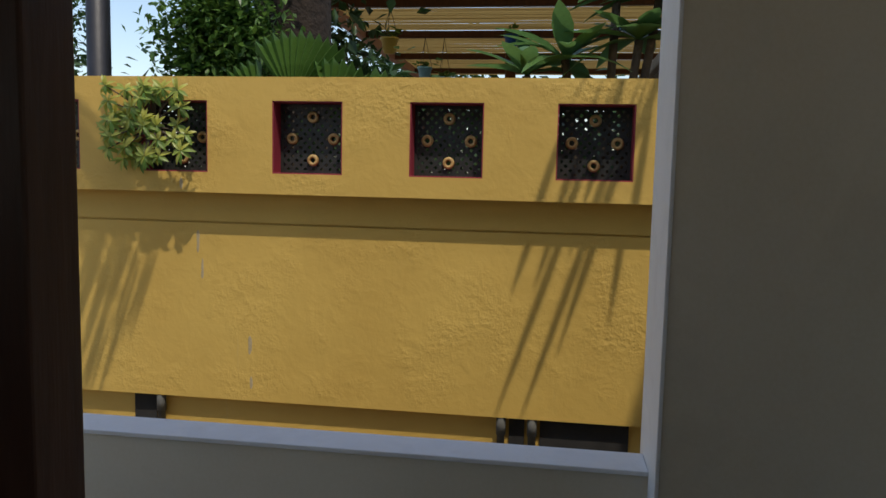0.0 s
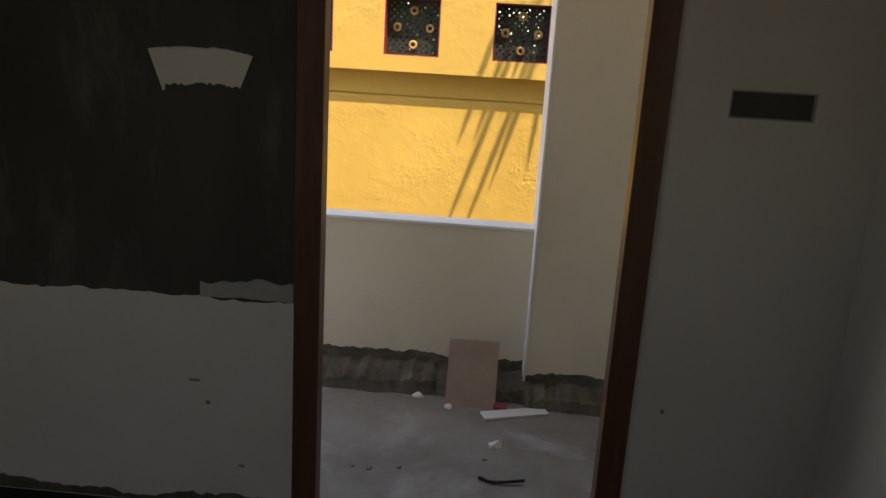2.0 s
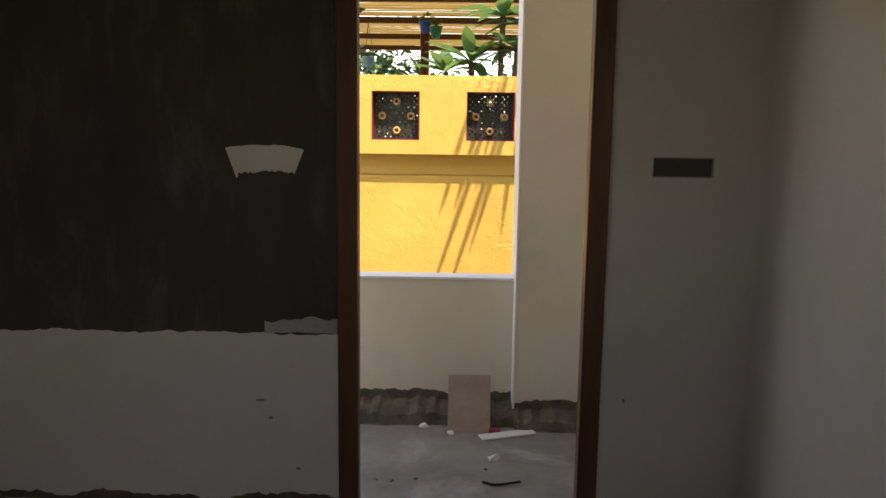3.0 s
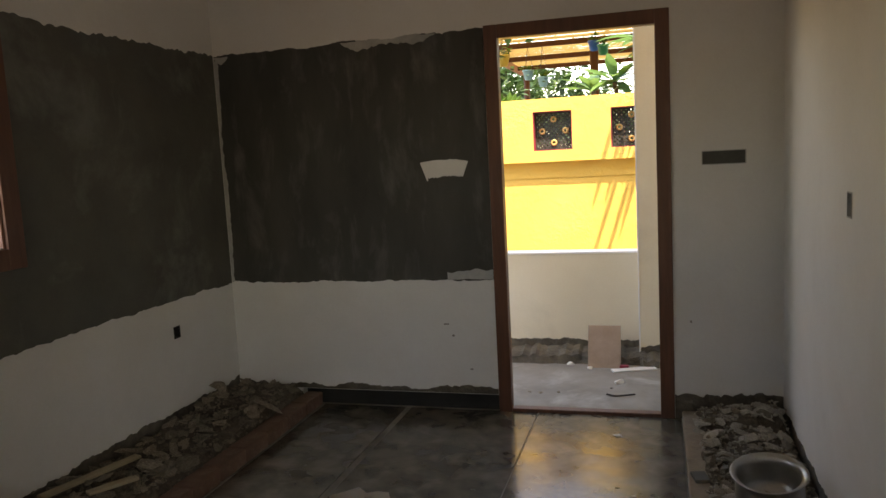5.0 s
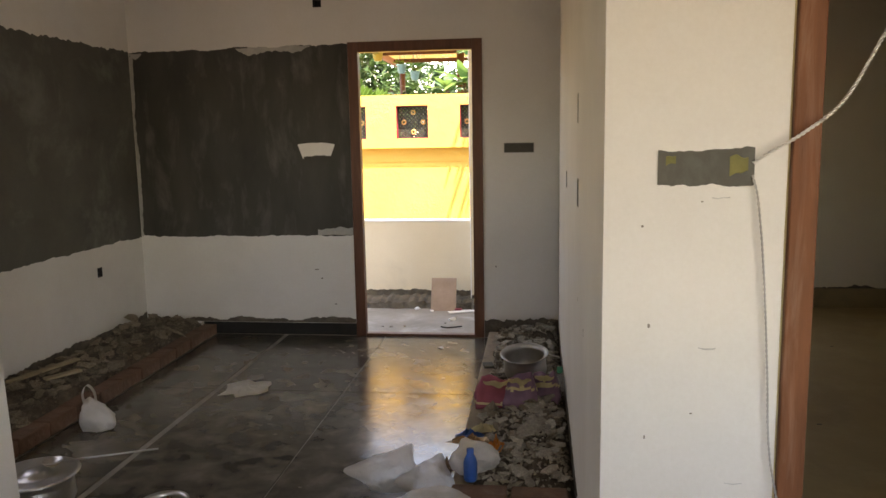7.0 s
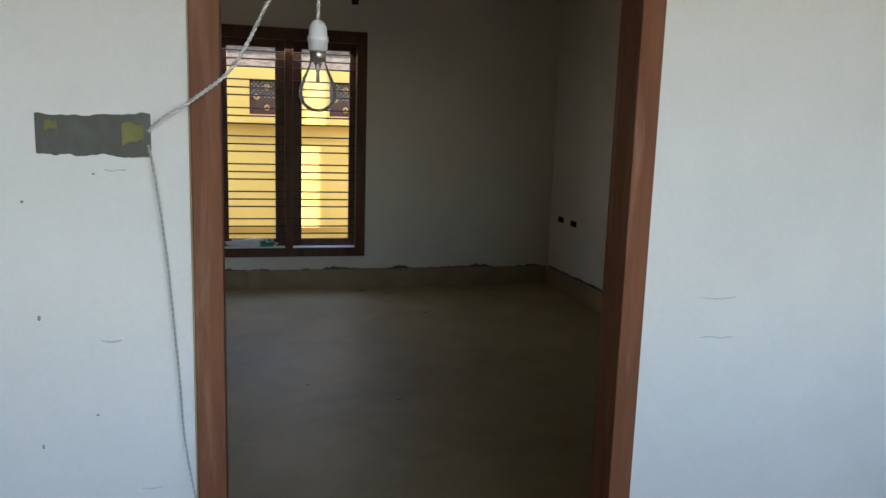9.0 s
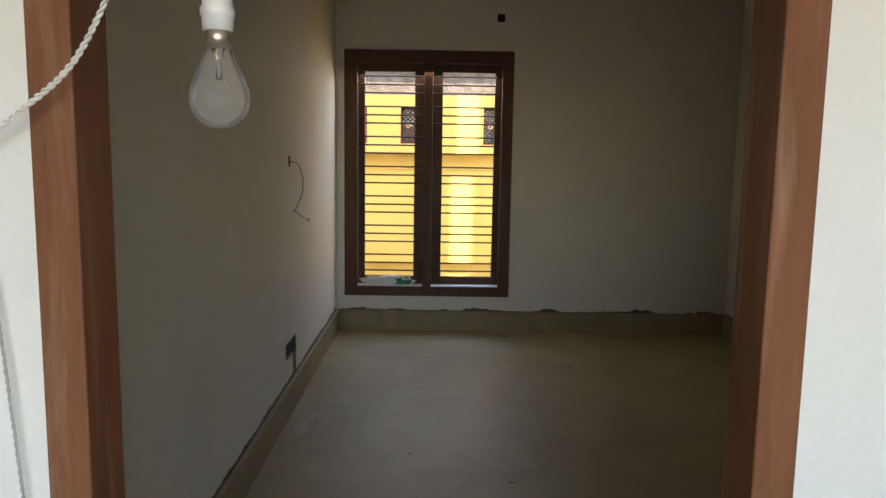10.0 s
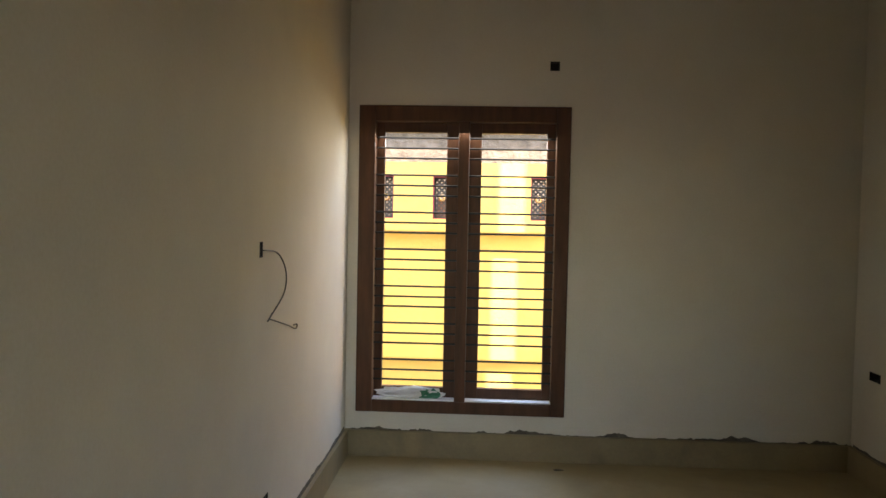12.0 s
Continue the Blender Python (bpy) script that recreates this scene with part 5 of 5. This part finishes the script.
part("cap", lathe(bmesh.new(), [(0.015, 0.128), (0.015, 0.158), (0, 0.16)], 14), GREENP, gb, smooth=True)


def crumpled_sheet(name, x, y, z, w, d, seed, material, label, category, rz=0, lift=0.012, group=""):
    """A thin crumpled sheet with a torn outline."""
    p = thing(name, x, y, z, label, category, group, rz)
    bm = bmesh.new()
    n = 16
    c = bm.verts.new((0, 0, lift))
    rings = [[c]]
    for k in range(1, 5):
        ring = []
        for i in range(n):
            a = 2 * math.pi * i / n
            r = k / 4 * (1 + 0.55 * noise.noise((math.cos(a) * 1.6 + seed, math.sin(a) * 1.6, 0)) + 0.3 * noise.noise((math.cos(a) * 5 + seed, math.sin(a) * 5, 0)))
            ring.append(bm.verts.new((w / 2 * r * math.cos(a), d / 2 * r * math.sin(a), max(0.001, lift * (1 + noise.noise((r * 3, a * 2, seed)) * 1.4) * (1.15 - k / 4)))))
        rings.append(ring)
    for i in range(n):
        bm.faces.new((c, rings[1][i], rings[1][(i + 1) % n]))
    for a, b in zip(rings[1:], rings[2:]):
        for i in range(n):
            bm.faces.new((a[i], b[i], b[(i + 1) % n], a[(i + 1) % n]))
    bmesh.ops.solidify(bm, geom=bm.faces[:], thickness=0.0012)
    part("sheet", bm, material, p)
    return p


crumpled_sheet("paper_scrap", -0.90, -0.68, 0.002, 0.25, 0.31, 2.0, PAPER, "torn dirty paper lying on the stone floor", "paper", rz=-20, lift=0.018)
crumpled_sheet("wrapper", 0.47, -1.50, 0.075, 0.17, 0.09, 3.0, BLUE, "blue and silver foil wrapper on the rubble", "wrapper", rz=10, lift=0.03, group="wrappers")
crumpled_sheet("wrapper", 0.50, -1.56, 0.07, 0.2, 0.09, 4.0, GOLDP, "shiny copper foil wrapper on the rubble", "wrapper", rz=-8, lift=0.035, group="wrappers")
crumpled_sheet("wrapper", 0.60, -1.60, 0.07, 0.07, 0.1, 5.0, ORANGEP, "bright orange wrapper on the rubble", "wrapper", lift=0.04, group="wrappers")
crumpled_sheet("wrapper", 0.53, -1.42, 0.08, 0.13, 0.08, 6.0, SAND, "pale yellow paper wrapper on the rubble", "wrapper", lift=0.03, group="wrappers")
crumpled_sheet("wrapper", 0.38, -1.66, 0.003, 0.06, 0.1, 7.0, GOLDP, "brown foil wrapper at the bed's edge", "wrapper", lift=0.03, group="wrappers")
# plank and board scraps on the left bed
for x, y, a, l_ in ((-1.98, -0.95, 75, 0.46), (-1.82, -1.02, 60, 0.2)):
    bd = thing("plank", x, y, 0.165, "weathered broken wooden plank lying on the rubble", "plank", "planks", rz=a)
    part("board", bevelled((-l_ / 2, l_ / 2, -0.022, 0.022, 0, 0.014), r=0.003), OLDPLANK, bd)
st = thing("mortar_block", -1.90, -1.52, 0.10, "grey broken block of mortar on the rubble", "rubble block")
part("block", blob(0.075, 0.075, 0.16, 9, 0.3, 1.8, 3), SMEAR, st)
for x, y, s in ((0.12, 0.25, .03), (-0.05, -0.9, .012), (0.15, -0.35, .012), (-0.3, -1.0, .01), (0.22, -0.42, .014), (-0.5, -1.35, .012), (-0.2, -1.9, .012)):
    c_ = thing("plaster_crumb", x, y, 0, "small crumb of plaster on the stone floor", "crumb", "crumbs")
    part("crumb", chunk(rr, s * 1.2, s, s * .3), CREAMBOARD if s > .012 else RAWBASE, c_)

# rag over the hall window's bars
rgt = thing("rag", -2.208, -1.42, 1.24, "brown torn rag hung over the window bars", "rag")
bm = bmesh.new()
cols = []
for i in range(31):
    u = -0.24 + 0.48 * i / 30
    bot = 0.02 + 0.035 * noise.noise((u * 20, 1, 0)) + 0.03 * noise.noise((u * 55, 4, 0))
    cols.append([bm.verts.new((0.012 + 0.014 * noise.noise((u * 18, zz * 5, 2)), u, zz)) for zz in (bot, 0.08, 0.14, 0.2, 0.245)])
for a, b in zip(cols, cols[1:]):
    for k in range(4):
        bm.faces.new((a[k], b[k], b[k + 1], a[k + 1]))
bmesh.ops.solidify(bm, geom=bm.faces[:], thickness=0.003)
part("cloth", bm, RAG, rgt, smooth=True)
hk = thing("wall_bolt", -2.162, -1.424, 0.967, "small rusty bolt sticking out of the cement coat", "bolt")
part("bolt", tube(bmesh.new(), [(0, 0, 0), (0.05, -0.01, 0.0)], 0.01, 8), IRON, hk)
part("nut", lathe(bmesh.new(), [(0, 0), (0.022, 0), (0.022, 0.02), (0, 0.02)], 6, 0.03, -0.006, -0.01), STEEL, hk)

# ---- loose things on the balcony ----
tl = thing("leaning_tile", -0.045, 1.735, -0.082, "rough brown tile leaning against the broken kerb", "tile")
bm = bevelled((-0.112, 0.112, 0, 0.012, 0, 0.30), r=0.003)
bmesh.ops.rotate(bm, verts=bm.verts[:], matrix=Matrix.Rotation(radians(-24), 3, "X"))
part("tile", bm, TILE, tl)
pk = thing("board_strip", 0.155, 1.70, -0.081, "pale thin board lying on the concrete", "board", rz=20)
part("board", bevelled((-0.15, 0.15, -0.035, 0.035, 0, 0.01), r=0.002), CREAMBOARD, pk)
rp = thing("wrapper", 0.09, 1.74, -0.08, "small red packet beside the tile", "wrapper")
part("packet", bevelled((-0.03, 0.03, -0.02, 0.02, 0, 0.02), r=0.004), REDLINE, rp)
for x, y, s, m_ in ((0.075, 1.39, .045, CREAMBOARD), (-0.28, 1.80, .035, CREAMBOARD), (-0.14, 1.71, .03, CREAMBOARD), (-0.47, 1.15, .018, STONE), (-0.40, 1.14, .018, STONE),
                    (-0.29, 1.16, .014, STONE), (0.03, 1.28, .014, STONE), (-0.66, 1.86, .04, CREAMBOARD), (-0.6, 1.85, .03, CREAMBOARD), (-0.47, 1.87, .025, CREAMBOARD), (0.62, 1.76, .05, STONE), (0.5, 1.80, .035, STONE)):
    c_ = thing("stone_chip", x, y, -0.082 + s * 0.2, "pale broken stone chip on the balcony floor", "stone", "stone chips")
    part("chip", chunk(rr, s, s * .8, s * .5), m_, c_)
bk = thing("stick", 0.09, 1.12, -0.078, "thin dark curved strip on the balcony floor", "strip")
part("strip", tube(bmesh.new(), smooth_line([(-0.08, 0.01, 0.006), (-0.02, -0.01, 0.004), (0.09, 0.008, 0.012)], 5), 0.006, 6), IRON, bk)

# ---- bulb and wires at the bedroom doorway ----
bl = thing("hanging_bulb", 1.586, -3.045, 1.411, "clear glass bulb in a white holder hanging on a cord", "light bulb")
prof = [(0, 0), (0.012, 0.001), (0.024, 0.007), (0.034, 0.018), (0.0385, 0.034), (0.037, 0.05), (0.030, 0.068), (0.0215, 0.085), (0.0165, 0.098), (0.0155, 0.108)]
glass_ = part("glass", lathe(bmesh.new(), prof, 40), BULBGLASS, bl, "clear glass", smooth=True)
part("stem", lathe(bmesh.new(), [(0, 0.06), (0.004, 0.062), (0.0035, 0.085), (0.009, 0.1), (0, 0.1)], 12), GLASS, glass_, smooth=True)
part("filament", tube(bmesh.new(), smooth_line([(-0.003, 0, 0.07), (-0.013, 0, 0.048), (0, 0.006, 0.044), (0.013, 0, 0.048), (0.003, 0, 0.07)], 6), 0.0003, 4), IRON, glass_)
part("cap", lathe(bmesh.new(), [(0, 0.1), (0.0158, 0.1), (0.0158, 0.128), (0, 0.128)], 24), BRASS, bl, smooth=True)
part("holder", lathe(bmesh.new(), [(0.0, 0.122), (0.019, 0.122), (0.02, 0.14), (0.0215, 0.141), (0.0215, 0.15), (0.019, 0.152), (0.018, 0.168), (0.012, 0.178), (0.007, 0.182), (0, 0.182)], 24), PLASTICWHITE, bl, "white plastic bulb holder", smooth=True)
part("cord", twisted(bmesh.new(), [(0, 0, 0.18), (0.003, 0, 0.35), (0.006, 0.0, 0.62), (0.008, -0.004, 0.665)]), CORD, bl)
wr = thing("twisted_wire", 1.254, -3.028, 1.362, "white twisted flex from the switch box up to the door head", "wire")
part("flex", twisted(bmesh.new(), [(0, 0, 0), (0.03, -0.03, 0.025), (0.09, -0.045, 0.065), (0.165, -0.05, 0.13), (0.23, -0.05, 0.25), (0.29, -0.045, 0.38), (0.315, -0.02, 0.62), (0.32, -0.014, 0.70)]), CORD, wr)
w2 = thing("twisted_wire", 1.254, -3.026, 1.335, "thin twisted wires hanging down from the switch box", "wire")
part("flex", twisted(bmesh.new(), [(0, 0, 0), (0.012, -0.012, -0.06), (0.03, -0.012, -0.22), (0.047, -0.012, -0.45), (0.06, -0.014, -0.65), (0.105, -0.03, -0.92), (0.13, -0.02, -1.3)], 0.0015, 0.026), SMEAR, w2)

# ---- bedroom details ----
wl = thing("loose_wire", 1.072, 0.04, 1.308, "thin black wire curling out of the wall box", "wire")
part("wire", tube(bmesh.new(), smooth_line([(0, 0, 0), (0.01, 0.18, -0.02), (0.012, 0.30, -0.10), (0.012, 0.27, -0.19), (0.01, 0.06, -0.27), (0.01, 0.09, -0.275),
     (0.012, 0.33, -0.33), (0.012, 0.47, -0.365), (0.012, 0.50, -0.35), (0.012, 0.44, -0.345)], 8), 0.0032, 6), WIRE, wl, smooth=True)
structure("chase_scar", ragged("x", 1.066, 1, 0.118, 0.265, 0.09, 0.165, 0.004, 0.012, 41, vertical=True), RAWBASE, "dark chased scar below the low socket box", "wall coat")
pb = thing("bottle", 1.215, -0.34, BZ, "small empty clear bottle lying on the bedroom floor", "bottle", rz=70)
bm = lathe(bmesh.new(), [(0, 0), (0.028, 0), (0.03, 0.01), (0.03, 0.11), (0.014, 0.15), (0.014, 0.17), (0, 0.17)], 18)
bmesh.ops.rotate(bm, verts=bm.verts[:], matrix=Matrix.Rotation(radians(90), 3, "Y"))
bmesh.ops.translate(bm, verts=bm.verts[:], vec=(-0.08, 0, 0.031))
part("body", bm, CLEARPOLY, pb, smooth=True)
for x, y, s in ((2.38, 1.70, .03), (2.0, 0.2, .012), (1.75, -0.6, .01), (2.8, 0.6, .012), (2.75, 0.9, .022), (2.2, -0.9, .014)):
    c_ = thing("plaster_crumb", x, y, BZ, "small dark crumb on the bedroom floor", "crumb", "crumbs")
    part("crumb", chunk(rr, s * 1.3, s * .7, s * .4), RAWBASE, c_)
for x0, w_, seed, m_ in ((1.27, 0.40, 50, POLY), (1.50, 0.16, 51, GREENP)):
    rb_ = thing("rag", x0 + w_ / 2, 1.909, 0.318, "crumpled plastic and rag scraps on the window sill", "rag", "sill scraps")
    part("scrap", blob(w_ / 2, 0.022, 0.07 if m_ is POLY else 0.06, seed, 0.45, 4.0, 3), m_, rb_)
for x, y, z, s in ((2.585, 0, 0.985, .05), (2.59, 0, 0.88, .045), (1.17, 0, 0.93, .02), (1.24, 0, 0.6, .02), (1.19, 0, 1.28, .02)):
    structure("scuff_mark", ragged("y", -3.018, -1, x - s, x + s, z, z + 0.004, 0.008, 0.006, z * 7, step=0.006, thick=0.0008, taper=0.02), SCUFF, "faint grey scuff on the white wall", "wall mark")
NICK = surface("dark_nick", (0.22, 0.20, 0.17), (0.34, 0.31, 0.27), 40, 0.95)
# nicks and chipped spots in the putty
for axis, p, side, u, z, a, b in (("y", 0.55, -1, -0.823, 0.493, .016, .004), ("y", 0.55, -1, -0.785, 0.426, .007, .006), ("y", 0.55, -1, -0.688, 0.234, .009, .006),
                                  ("y", 0.55, -1, 0.488, 0.52, .005, .009), 
                                  ("y", -3.018, -1, 1.037, 0.986, .003, .006), ("y", -3.018, -1, 1.149, 1.277, .003, .002), ("y", -3.018, -1, 1.138, 0.776, .003, .002),
                                  ("y", -3.018, -1, 1.018, 1.221, .003, .002), ("y", -3.018, -1, 1.032, 0.712, .002, .006), ("x", 0.93, -1, -2.3, 0.78, .006, .014), ("x", 0.93, -1, -1.95, 0.82, .005, .008)):
    structure("chip_mark", ragged(axis, p, side, u - a, u + a, z - b, z + b, 0.004, 0.004, u * 9 + z, step=0.003, thick=0.0009, taper=0.006), NICK, "small dark chip in the wall putty", "wall mark")
